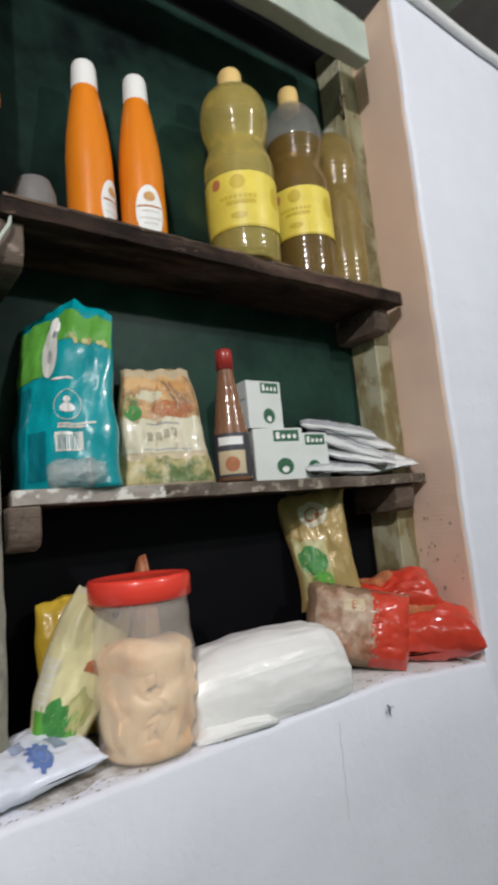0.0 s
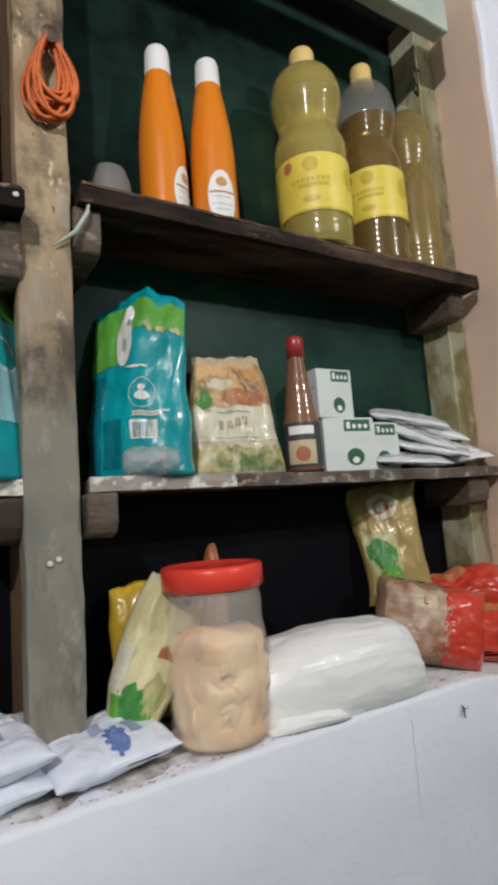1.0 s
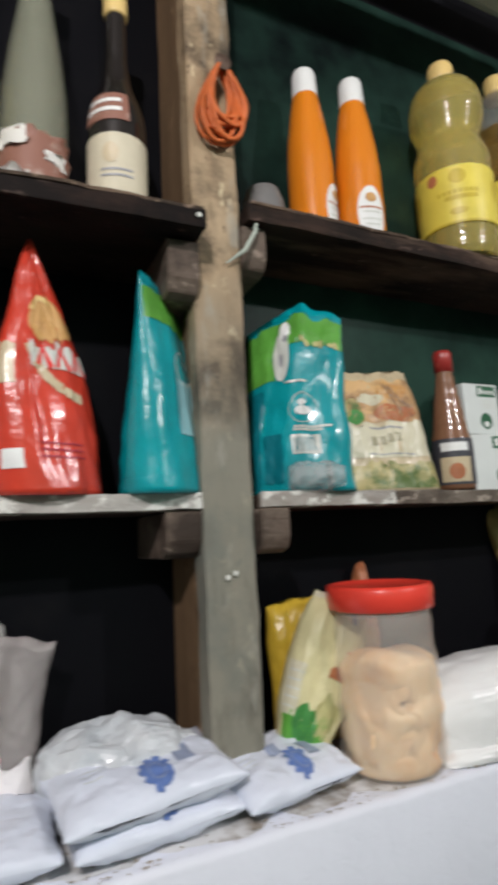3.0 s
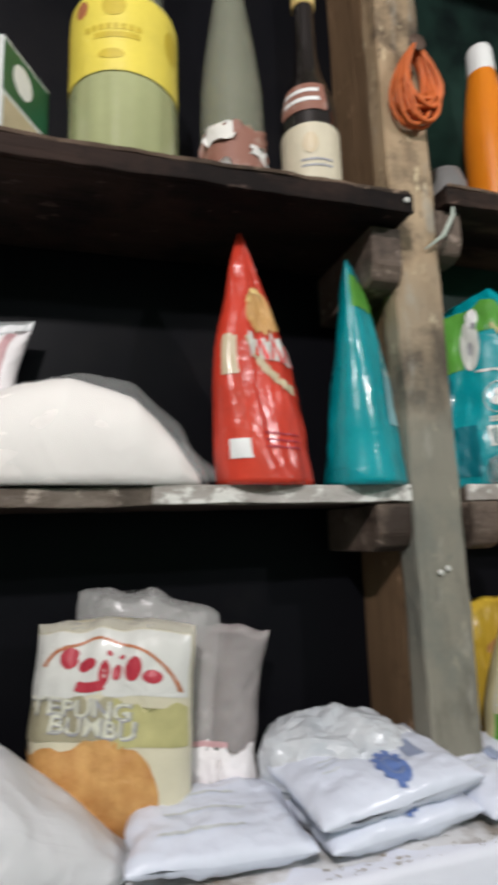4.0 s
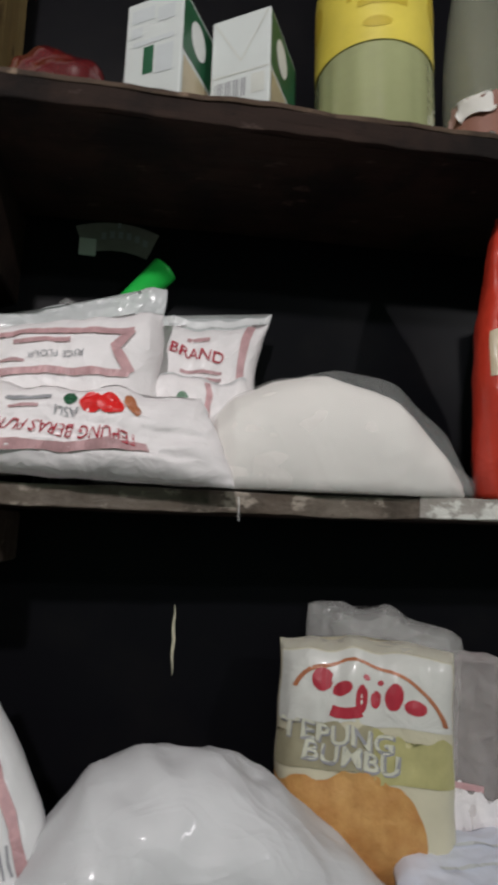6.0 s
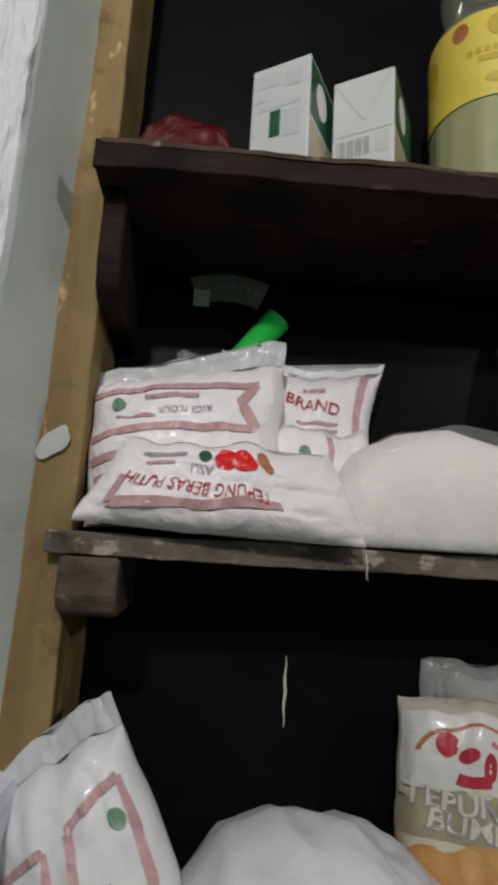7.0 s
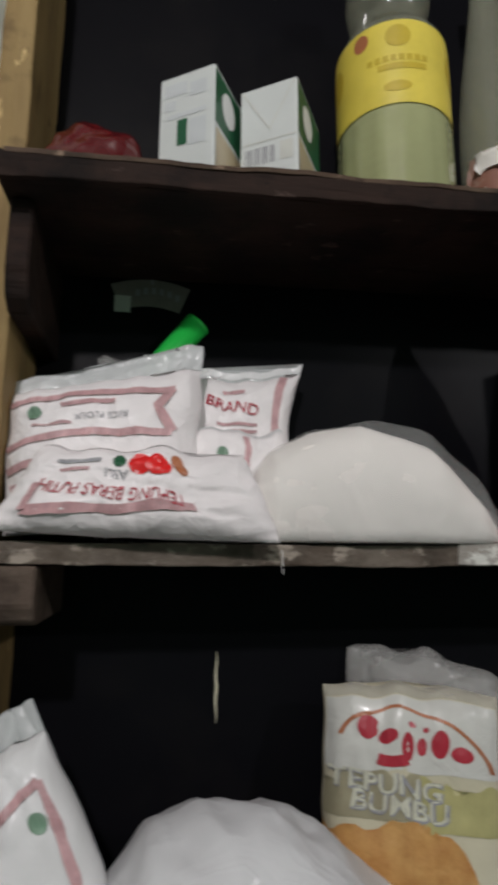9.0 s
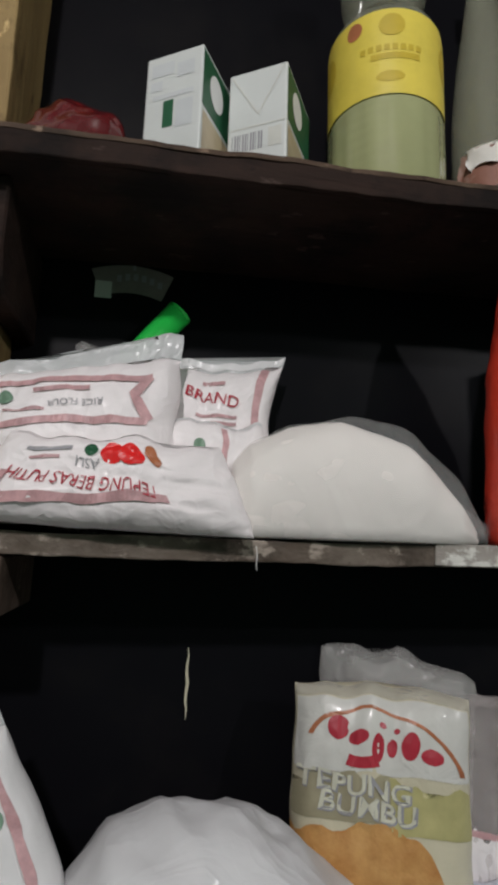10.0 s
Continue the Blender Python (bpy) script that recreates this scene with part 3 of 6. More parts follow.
def sheet(x0, x1, z0, z1, y, oval=False):
    bm = bmesh.new()
    if oval:
        vs = [bm.verts.new(((x0 + x1) / 2 + (x1 - x0) / 2 * math.cos(a), y, (z0 + z1) / 2 + (z1 - z0) / 2 * math.sin(a))) for a in [2 * math.pi * i / 24 for i in range(24)]]
        bm.faces.new(vs)
    else:
        bm.faces.new([bm.verts.new(p) for p in ((x0, y, z0), (x1, y, z0), (x1, y, z1), (x0, y, z1))])
    return bm


def side_sheet(y0, y1, z0, z1, x, oval=False):
    bm = sheet(y0, y1, z0, z1, 0, oval)
    for v in bm.verts:
        v.co = Vector((x, v.co.x, v.co.z))
    return bm


def sack(sx, sy, sz, seed=0.0, amp=0.08, power=2.6, pleat=0.0, skew=0.0, sharp=0.0, cut=0.2, flat=1.0, sub=5):
    """A slumped soft bag, resting on z = 0."""
    bm = bmesh.new()
    bmesh.ops.create_icosphere(bm, subdivisions=sub, radius=1)
    for v in bm.verts:
        d = v.co.copy()
        n = (abs(d.x) ** power + abs(d.y) ** power + abs(d.z) ** power) ** (1 / power)
        p = d / n
        k = Vector((d.x * 1.6 + seed * 5.1, d.y * 1.6 - seed, d.z * 1.6 + seed * 2.3))
        f = 1 + amp * (noise.noise(k) + 0.5 * noise.noise(k * 2.6) - 0.5 * sharp * abs(noise.noise(k * 2.3)) - 0.3 * sharp * abs(noise.noise(k * 5.2)))
        if pleat:
            f += pleat * max(0, d.x + 0.25) ** 1.5 * (math.sin(math.atan2(d.z, d.y) * 13 + 5 * noise.noise(k)) * 0.6 + 0.8 * noise.noise(Vector((d.x * 1.2, math.atan2(d.z, d.y) * 7, seed))))
        p = Vector((p.x * sx / 2, p.y * sy / 2, p.z * sz / 2)) * f
        p.z = max(-sz * cut, p.z) + sz * cut
        p.x += skew * p.z
        v.co = p
    for v in bm.verts:
        lim = sz * flat * 0.6
        if v.co.z > lim:
            v.co.z = lim + (v.co.z - lim) * (0.35 if flat < 1 else 1)
    lo, hi = min(v.co.z for v in bm.verts), max(v.co.z for v in bm.verts)
    for v in bm.verts:
        v.co.z = (v.co.z - lo) / (hi - lo) * sz
    return bm


def loaf(xs, hs, ds, power=2.4, seed=0.0, amp=0.04, crease=0.0, n=72, m=48, slide=0.0, pleat=0.0):
    """A filled bag lying along x: its height and depth follow the given stations; it rests on z = 0."""
    bm = bmesh.new()
    rings = []
    for i in range(n + 1):
        s = 0.5 - 0.5 * math.cos(math.pi * i / n)
        x = xs[0] + (xs[-1] - xs[0]) * s
        h, d = float(np.interp(x, xs, hs)), float(np.interp(x, xs, ds))
        cap = min(1, math.sin(math.pi * i / n) * 3 + 0.02)
        ring = []
        for k in range(m):
            a = 2 * math.pi * k / m
            c, q = math.cos(a), math.sin(a)
            f = (abs(c) ** power + abs(q) ** power) ** (-1 / power)
            y, z = c * f, q * f
            z = max(-0.55, z)
            kv = Vector((x * 14 + seed * 3, y * 1.3 + seed, z * 1.3))
            g = 1 + amp * (noise.noise(kv) + 0.5 * noise.noise(kv * 2.3)) - crease * (abs(noise.noise(kv * 1.5 + Vector((9, 0, 0)))) + 0.5 * abs(noise.noise(kv * 3.3)))
            if pleat:
                e = max(0.0, (x - xs[0]) / (xs[-1] - xs[0]) - 0.35) / 0.65
                g += pleat * e * (math.sin(a * 15 + 3 * noise.noise(kv)) * 0.5 + noise.noise(Vector((x * 6, a * 9, seed))))
            ring.append(bm.verts.new((x + slide * (z + 0.55) * h + 0.004 * noise.noise(kv * 1.7), y * d / 2 * g * cap ** 0.5, max(0.0, (z + 0.55) / 1.55 * h * (g if z > -0.5 else 1)))))
        rings.append(ring)
    for A, B in zip(rings, rings[1:]):
        for k in range(m):
            bm.faces.new((A[k], B[k], B[(k + 1) % m], A[(k + 1) % m]))
    bm.faces.new(rings[0])
    bm.faces.new(rings[-1][::-1])
    bmesh.ops.recalc_face_normals(bm, faces=bm.faces[:])
    return bm


def torn(bm, amount, seed=0.0):
    """Ragged edges for a thin label or scrap."""
    for v in bm.verts:
        if v.is_boundary:
            v.co += noise.noise_vector(v.co * 90 + Vector((seed, 0, 0))) * amount
    return bm


def wisp(points, width, seed=0.0):
    """A loose flap of film along a line of points."""
    bm = bmesh.new()
    prev = None
    for i, p in enumerate(points):
        p = Vector(p)
        w = width * (0.6 + 0.4 * math.sin(i * 1.7 + seed))
        row = [bm.verts.new(p + Vector((0, -0.004 * math.sin(k * 2.1 + i), w * k / 3))) for k in range(4)]
        if prev:
            for k in range(3):
                bm.faces.new((prev[k], row[k], row[k + 1], prev[k + 1]))
        prev = row
    return bm


def tube(points, r, seg=8):
    bm = bmesh.new()
    pts = [Vector(p) for p in points]
    prev = None
    for i, p in enumerate(pts):
        d = (pts[min(i + 1, len(pts) - 1)] - pts[max(i - 1, 0)]).normalized()
        a = d.cross(Vector((0.31, 0.52, 0.8))).normalized()
        b = d.cross(a)
        rr = r[i] if isinstance(r, (list, tuple)) else r
        ring = [bm.verts.new(p + (a * math.cos(t) + b * math.sin(t)) * rr) for t in [2 * math.pi * k / seg for k in range(seg)]]
        if prev:
            for k in range(seg):
                bm.faces.new((prev[k], prev[(k + 1) % seg], ring[(k + 1) % seg], ring[k]))
        else:
            bm.faces.new(ring[::-1])
        prev = ring
    bm.faces.new(prev)
    return bm


# ---------------------------------------------------------------- the opening in the wall
WF, LEDGE, BACK = -0.085, 1.128, 0.125
XL, XR = -0.567, 1.06


def dip(x):
    """The sill sags towards its right end."""
    return -0.03 * min(1, max(0, (x - 0.8) / 0.25))


def lean(z):
    """How far the left wall's edge stands back from the opening; it leans in as it rises."""
    return 0.0105 - 0.011 * (z - 1.28)


def wall_below():
    bm = bmesh.new()
    nx = 90
    rows = []
    for y, z in ((WF, 0.0), (WF, 0.6), (WF, 1.0), (WF, LEDGE - 0.008), (WF + 0.003, LEDGE - 0.002), (WF + 0.009, LEDGE), (0.22, LEDGE)):
        rows.append([bm.verts.new((XL + (XR - XL) * i / nx, y + 0.0018 * noise.noise(Vector((i * 0.31, z * 9, 0))), z + ((dip(XL + (XR - XL) * i / nx) + 0.0022 * noise.noise(Vector((i * 0.4, 2, 0)))) if z > 1.0 else 0))) for i in range(nx + 1)])
    for A, B in zip(rows, rows[1:]):
        for i in range(nx):
            bm.faces.new((A[i], A[i + 1], B[i + 1], B[i]))
    return bm


structure("wall_below", wall_below(), M_wall, "white painted plaster wall under the niche", "wall", True)


def side_wall(x0, x1, splay, z1, left):
    """A wall beside the opening, its inner face splayed towards the back."""
    bm = bmesh.new()
    nz = 320
    if left:
        outline = [(x0, WF), (x1 - 0.016, WF), (x1 - 0.007, WF + 0.004), (x1 - 0.004, WF + 0.012), (x1 + 0.013, 0.02), (x1 + 0.013, 0.22), (x0, 0.22)]
    else:
        outline = [(x0 + 0.012, WF), (x1, WF), (x1, 0.22), (x0 + splay * 1.6, 0.22), (x0 + splay + 0.004, 0.07), (x0 + splay * 0.86, 0.05), (x0, WF + 0.012), (x0 + 0.003, WF + 0.004)]
    prev = None
    for k in range(nz + 1):
        z = z1 * k / nz
        ring = []
        for x, y in outline:
            p = Vector((x, y, z))
            j = noise.noise_vector(p * 9) * 0.003 + noise.noise_vector(p * 31) * 0.0012
            if left and x > x0:
                j.x -= lean(z)
            if not left and y > 0.06 and x < x1:
                j.y -= 0.014 * max(0.0, noise.noise(Vector((5, 1, z * 22))))
                j.x -= 0.006 * noise.noise(Vector((3, 1, z * 26))) + 0.004 * abs(noise.noise(Vector((7, 2, z * 60))))
            ring.append(bm.verts.new(p + Vector((j.x, j.y, 0))))
        if prev:
            for i in range(len(ring)):
                q = (i + 1) % len(ring)
                bm.faces.new((prev[i], prev[q], ring[q], ring[i]))
        else:
            bm.faces.new(ring[::-1])
        prev = ring
    bm.faces.new(prev)
    return bm


structure("wall_left", side_wall(-2.4, XL, 0, 2.6, True), M_wall_l, "rough white plaster wall with a grey-green painted edge", "wall")
structure("wall_right", side_wall(XR, 3.0, 0.022, 2.53, False), M_wall_r, "white wall with a peach painted reveal", "wall")


def ledge_slab():
    """The layer of dust and old plaster on the sill, its front ragged."""
    bm = bmesh.new()
    nx, ny = 160, 8
    g = {}
    for i in range(nx + 1):
        for j in range(ny + 1):
            x = XL + (XR - 0.002 - XL) * i / nx
            front = WF + 0.016 + 0.016 * noise.noise(Vector((x * 14, 0, 5))) + 0.006 * noise.noise(Vector((x * 60, 0, 1)))
            y = front + (BACK - front) * j / ny
            z = LEDGE + dip(x) + 0.0016 + 0.001 * noise.noise(Vector((x * 20, y * 20, 0))) - (0.0016 if j == 0 else 0)
            g[i, j] = bm.verts.new((x, y, z))
    for i in range(nx):
        for j in range(ny):
            bm.faces.new((g[i, j], g[i + 1, j], g[i + 1, j + 1], g[i, j + 1]))
    return bm


structure("ledge", ledge_slab(), M_ledge, "dusty white sill of the niche with dirt along it", "sill", True)
structure("wall_backing", box(-0.6, 1.2, BACK + 0.004, BACK + 0.02, 1.1, 2.6), M_black, "black backing board behind the shelves", "backing")
structure("window_1", box(0.25, 1.03, BACK - 0.002, BACK + 0.002, 1.48, 2.44), M_pane, "dark glass pane behind the shelves, green reflections in its colour", "window")
structure("jamb_right", box(1.03, 1.085, 0.055, BACK + 0.004, LEDGE - 0.01, 2.5, 0.003, 24, 0.0015), M_olive, "peeling green painted wooden jamb", "jamb")
structure("jamb_left", box(-0.595, -0.527, 0.014, BACK + 0.004, LEDGE - 0.01, 2.5, 0.003, 40, 0.0015), M_ochre, "ochre stained wooden jamb", "jamb")
structure("post", box(0.173, 0.238, -0.006, 0.028, LEDGE - 0.01, 2.42, 0.004, 50, 0.0022, 4), M_post, "weathered grey-brown wooden post between two bays", "post")
structure("post_back", box(0.176, 0.236, 0.0285, BACK + 0.004, LEDGE - 0.01, 2.42, 0.003, 30, 0.0015, 7), M_postback, "brown wooden batten behind the post", "post")
structure("trim_plaster", box(-0.62, -0.544, WF + 0.002, 0.05, LEDGE - 0.01, 1.28, 0.016, 12, 0.004, 3), M_wall, "lump of white plaster over the foot of the jamb", "plaster")
structure("beam", box(-0.6, 0.992, -0.06, -0.024, 2.338, 2.43, 0.005, 40, 0.002), M_palegreen, "pale green painted head beam over the shelves", "beam")
structure("beam_upper", box(-0.6, 3.0, 0.0, 0.06, 2.46, 2.53, 0.004), M_palegreen, "pale green painted roof batten", "beam")
structure("rafter", box(1.25, 1.33, -1.2, 0.6, 2.62, 2.7, 0.004), M_palegreen, "pale green rafter under the roof", "beam")
structure("wall_upper", box(-2.4, 3.0, 0.5, 0.55, 2.4, 3.0), M_ceil, "dim upper wall under the roof", "wall")
structure("ceiling", box(-2.4, 3.0, -2.8, 0.6, 2.95, 3.0), M_ceil, "dim grey roof boards", "ceiling")
# unseen floor and side walls close the room; dark tones cut the bounce
structure("floor", box(-2.4, 3.0, -2.8, 0.22, -0.05, 0.0), M_floor, "grey cement floor", "floor")
# out-of-view wall added behind the camera; its green feeds the pane's reflections
structure("wall_opposite", box(-2.4, 3.0, -2.85, -2.8, 0, 2.95), M_greenwall, "unseen added wall, green to tint the glass reflections", "wall")
structure("wall_west", box(-2.45, -2.4, -2.85, 0.6, 0, 2.95), M_ceil, "unseen dark side wall added to close the room", "wall")
structure("wall_east", box(3.0, 3.05, -2.85, 0.6, 0, 2.95), M_ceil, "unseen dark side wall added to close the room", "wall")
structure("conduit", tube([(0.9 + 0.1 * i, WF - 0.012, 2.535 + 0.004 * math.sin(i)) for i in range(21)], 0.011, 10), M_pvc, "white plastic conduit along the top of the wall", "conduit", True)

# unseen lamps assumed behind the camera, added to light the room from the ceiling
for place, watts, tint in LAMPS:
    lamp = thing("assumed_lamp", "unseen round bulb on a cord, added to light the room", "lamp", pose(*place), "ceiling bulbs")
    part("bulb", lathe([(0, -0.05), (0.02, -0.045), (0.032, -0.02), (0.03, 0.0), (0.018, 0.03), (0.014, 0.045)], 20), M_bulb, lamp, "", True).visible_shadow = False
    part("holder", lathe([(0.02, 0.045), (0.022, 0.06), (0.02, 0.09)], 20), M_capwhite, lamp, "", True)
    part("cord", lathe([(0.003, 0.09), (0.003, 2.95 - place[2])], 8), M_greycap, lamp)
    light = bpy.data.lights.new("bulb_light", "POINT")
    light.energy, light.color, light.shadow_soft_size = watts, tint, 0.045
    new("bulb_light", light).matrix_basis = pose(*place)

# ---------------------------------------------------------------- shelves


def shelf(x0, x1, yf, z, thick, material, edge_mat, label, dz=0.0, pale=None, arris=False):
    """A plank with a worn front edge; dz is the rise from its left to its right end."""
    s = thing("shelf", label, "shelf", pose(0, 0, 0), "niche shelves")
    bm = box(x0, x1, yf + 0.006, BACK, z - thick, z, 0.002, 30, 0.0012, z)
    ed = box(x0, x1, yf, yf + 0.006, z - thick - 0.0005, z + 0.0015, 0.0015, 90, 0.002, z * 3)
    for b in (bm, ed):
        for v in b.verts:
            v.co.z += dz * (v.co.x - x0) / (x1 - x0)
    part("plank", bm, material, s)
    part("front_edge", ed, edge_mat, s, "worn front edge")
    if arris:
        ar = box(x0 + 0.004, x1 - 0.004, yf - 0.001, yf + 0.004, z - 0.002, z + 0.003, 0.001, 110, 0.0022, z * 7)
        for v in ar.verts:
            v.co.z += dz * (v.co.x - x0) / (x1 - x0)
        part("worn_arris", ar, M_arris, s, "dusty paler upper edge")
    if pale:
        fl = box(pale[0], pale[1], yf - 0.0022, yf - 0.0002, z - thick + 0.001, z + 0.003, 0.0008, 60, 0.0016, z * 5)
        part("paint_strip", fl, M_palepaint, s, "flaking whitish paint")
    return s


def bracket(x0, x1, y0, y1, z0, z1, material=None):
    """A wooden cleat under a shelf, its lower front corner rounded off."""
    bm = bmesh.new()
    h, d = z1 - z0, min(y1 - y0, 0.03)
    prof = [(y0, z1), (y0, z0 + h * 0.35), (y0 + d * 0.25, z0 + h * 0.1), (y0 + d * 0.7, z0), (y1, z0), (y1, z1)]
    a = [bm.verts.new((x0, y, z)) for y, z in prof]
    b = [bm.verts.new((x1, y, z)) for y, z in prof]
    bm.faces.new(a)
    bm.faces.new(b[::-1])
    for i in range(len(a)):
        j = (i + 1) % len(a)
        bm.faces.new((a[i], b[i], b[j], a[j]))
    bmesh.ops.recalc_face_normals(bm, faces=bm.faces[:])
    bmesh.ops.bevel(bm, geom=bm.edges[:], offset=0.002, segments=1, affect="EDGES")
    return tagged(new("shelf_cleat", finish(bm, "shelf_cleat", material or M_cleat)), "old brown wooden cleat under a shelf end", "bracket", "shelf cleats")


TOPR, TOPL, MID = 1.843, 1.782, 1.462
shelf(0.247, 1.045, -0.02, TOPR, 0.024, M_shelf, M_shelf, "old dark brown plank shelf for bottles", arris=True)
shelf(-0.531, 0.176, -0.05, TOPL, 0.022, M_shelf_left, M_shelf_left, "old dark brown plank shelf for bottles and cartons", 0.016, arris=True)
shelf(0.25, 1.07, 0.0, MID, 0.017, M_dark, M_edge, "thin plank shelf with flaked pale edge", 0.0, (0.251, 0.46))
shelf(-0.545, 0.205, -0.001, MID, 0.017, M_dark, M_edge, "thin plank shelf with flaked pale edge", 0.0, (-0.12, 0.204))
bracket(0.242, 0.28, -0.02, 0.14, 1.39, MID - 0.018)
bracket(0.13, 0.176, 0.0, 0.14, 1.39, MID - 0.018)
bracket(0.242, 0.278, -0.005, 0.14, 1.755, TOPR - 0.025)
bracket(0.135, 0.176, -0.02, 0.14, 1.7, TOPL - 0.01)
bracket(-0.531, -0.484, -0.006, 0.14, 1.396, MID - 0.018)
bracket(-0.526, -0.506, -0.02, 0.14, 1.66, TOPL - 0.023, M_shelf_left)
bracket(0.985, 1.03, 0.01, 0.14, 1.765, TOPR - 0.025)
bracket(0.985, 1.045, 0.015, 0.14, 1.39, MID - 0.018)

# ---------------------------------------------------------------- kinds of things


def syrup_bottle(x, y, z, turn, label):
    b = thing("syrup_bottle", label, "bottle", pose(x, y, z, 0, 0, turn), "orange syrup bottles")
    prof = smooth_profile([(0.0345, 0.0), (0.037, 0.008), (0.037, 0.06), (0.0365, 0.14), (0.033, 0.185), (0.026, 0.235), (0.0205, 0.265), (0.0195, 0.275)], 44)
    part("body", lathe([(0, 0)] + prof), M_orange, b, "", True)
    part("cap", lathe([(0.0205, 0.262), (0.021, 0.265), (0.0195, 0.304), (0.0175, 0.31), (0, 0.311)], 36, lambda a, q: 0.012 * math.sin(a * 36)), M_capwhite, b, "ribbed white cap", True)
    r = radius_of(prof)
    lab = part("label", band(r, -125, -55, 0.008, 0.098, 0.0008, 20, 14, "oval"), M_white_ink, b, "oval white paper label", True)
    part("printed_mark", band(r, -104, -76, 0.07, 0.086, 0.0014, 8, 4, "oval"), M_orangeprint, lab)
    for k, (a, q) in enumerate(((30, 0.06), (22, 0.052), (26, 0.04), (18, 0.031))):
        part("print_bar", band(r, -90 - a, -90 + a, q, q + 0.0028, 0.0014, 8, 1), M_terracotta if k == 0 else M_silver_ink, lab)
    return b


def oil_bottle(x, y, z, r, h, mat_oil, label, fill=0.66, lab=(0.22, 0.5), label_turn=0.0, upper=None, tropical=False, cap=True):
    """A waisted plastic oil bottle, filled to a share of its height."""
    b = thing("oil_bottle", label, "bottle", pose(x, y, z, 0, 0, label_turn), "cooking oil bottles")
    if tropical:
        keys = [(0.9, 0.0), (1, 0.02), (1, 0.42), (1.0, 0.56), (0.92, 0.6), (0.66, 0.64), (0.62, 0.68), (0.78, 0.74), (0.8, 0.82), (0.6, 0.9), (0.3, 0.94), (0.3, 1)]
    else:
        keys = [(0.88, 0.0), (0.96, 0.02), (0.98, 0.18), (1, 0.22), (1, 0.5), (0.9, 0.545), (0.8, 0.585), (0.88, 0.64), (0.98, 0.7), (0.99, 0.76), (0.9, 0.83), (0.66, 0.885), (0.33, 0.915), (0.29, 0.94)]
    prof = smooth_profile([(a * r, q * h) for a, q in keys], 170)
    rf = radius_of(prof)

    def rib(a, q):
        s = q / h
        return ((0.001 if tropical else 0.003) * math.sin(q * 560) + (0.018 if tropical else 0.004) * math.cos(a * 16)) * (1 if 0.02 < s < (lab[0] if lab else 0.2) - 0.01 else 0) + 0.005 * math.sin(q * 560) * (1 if 0.56 < s < 0.84 else 0)
    cut = fill * h
    low = [p for p in prof if p[1] <= cut]
    up = [p for p in prof if p[1] >= cut - 0.004]
    part("filled_body", lathe([(0, 0)] + low + [(0, low[-1][1] + 0.0004)], 48, rib), mat_oil, b, "", True)
    part("upper_body", lathe(up, 48, rib), upper or M_pet, b, "empty clear upper part", True)
    if lab:
        la = part("label", band(rf, -200, 20, lab[0] * h, lab[1] * h, 0.0012, 48, 14), M_label_y, b, "shiny yellow wrap label", True)
        hh = (lab[1] - lab[0]) * h
        z0 = lab[0] * h
        for a, q, wa, wq, mm in ((-128, 0.84, 8, 0.2, M_terracotta), (-92, 0.8, 12, 0.26, M_ochre_ink), (-25, 0.6, 12, 0.4, M_ochre_ink), (-165, 0.6, 12, 0.4, M_ochre_ink), (-94, 0.2, 13, 0.12, M_ochre_ink)):
            part("printed_mark", band(rf, a - wa, a + wa, z0 + (q - wq / 2) * hh, z0 + (q + wq / 2) * hh, 0.0016, 16, 10, "oval"), mm, la)
        for a0, a1, q in [(-122 + 7.5 * k, -117 + 7.5 * k, 0.5) for k in range(8)] + [(-112, -66, 0.4)]:
            part("print_bar", band(rf, a0, a1, z0 + q * hh, z0 + (q + 0.07) * hh, 0.0016, 12, 1), M_ochre_ink, la)
        if not tropical:
            part("label_rim", band(rf, -200, 20, z0 - 0.001, z0 + 0.003, 0.0016, 40, 1), M_ochre_ink, la)
    if cap:
        part("cap", lathe([(0.33 * r, 0.905 * h), (0.35 * r, 0.925 * h), (0.35 * r, 0.985 * h), (0.31 * r, h), (0, h)], 30, lambda a, q: 0.015 * math.sin(a * 30)), M_capyellow, b, "yellow screw cap", True)
        part("collar", lathe([(0.37 * r, 0.9 * h), (0.385 * r, 0.908 * h), (0.37 * r, 0.916 * h)], 30), M_capyellow, b, "", True)
    return b


def pouch_thing(name, label, category, p, m, material, group=""):
    t = thing(name, label, category, m, group)
    if p.head:
        part("film", p.body(v1=1 - p.head), material, t, "", True)
        part("header", p.body(nv=14, v0=1 - p.head), M_header, t, "flat translucent film above the filling", True)
    else:
        part("film", p.body(), material, t, "", True)
    return t


def seals(t, p, material, bottom=False):
    part("top_seal", p.patch(-0.98, 0.98, 0.955, 0.998, 0.0003, 40, 6), material, t, "crimped top seal", True)
    if bottom:
        part("bottom_seal", p.patch(-0.98, 0.98, 0.003, 0.045, 0.0003, 40, 6), material, t, "", True)


def carton(name, label, w, d, h, m):
    """A white drink carton; the front faces -y."""
    t = thing(name, label, "carton", m, "coconut milk cartons")
    part("box", box(-w / 2, w / 2, -d / 2, d / 2, 0, h, 0.0018), M_carton, t)
    return t


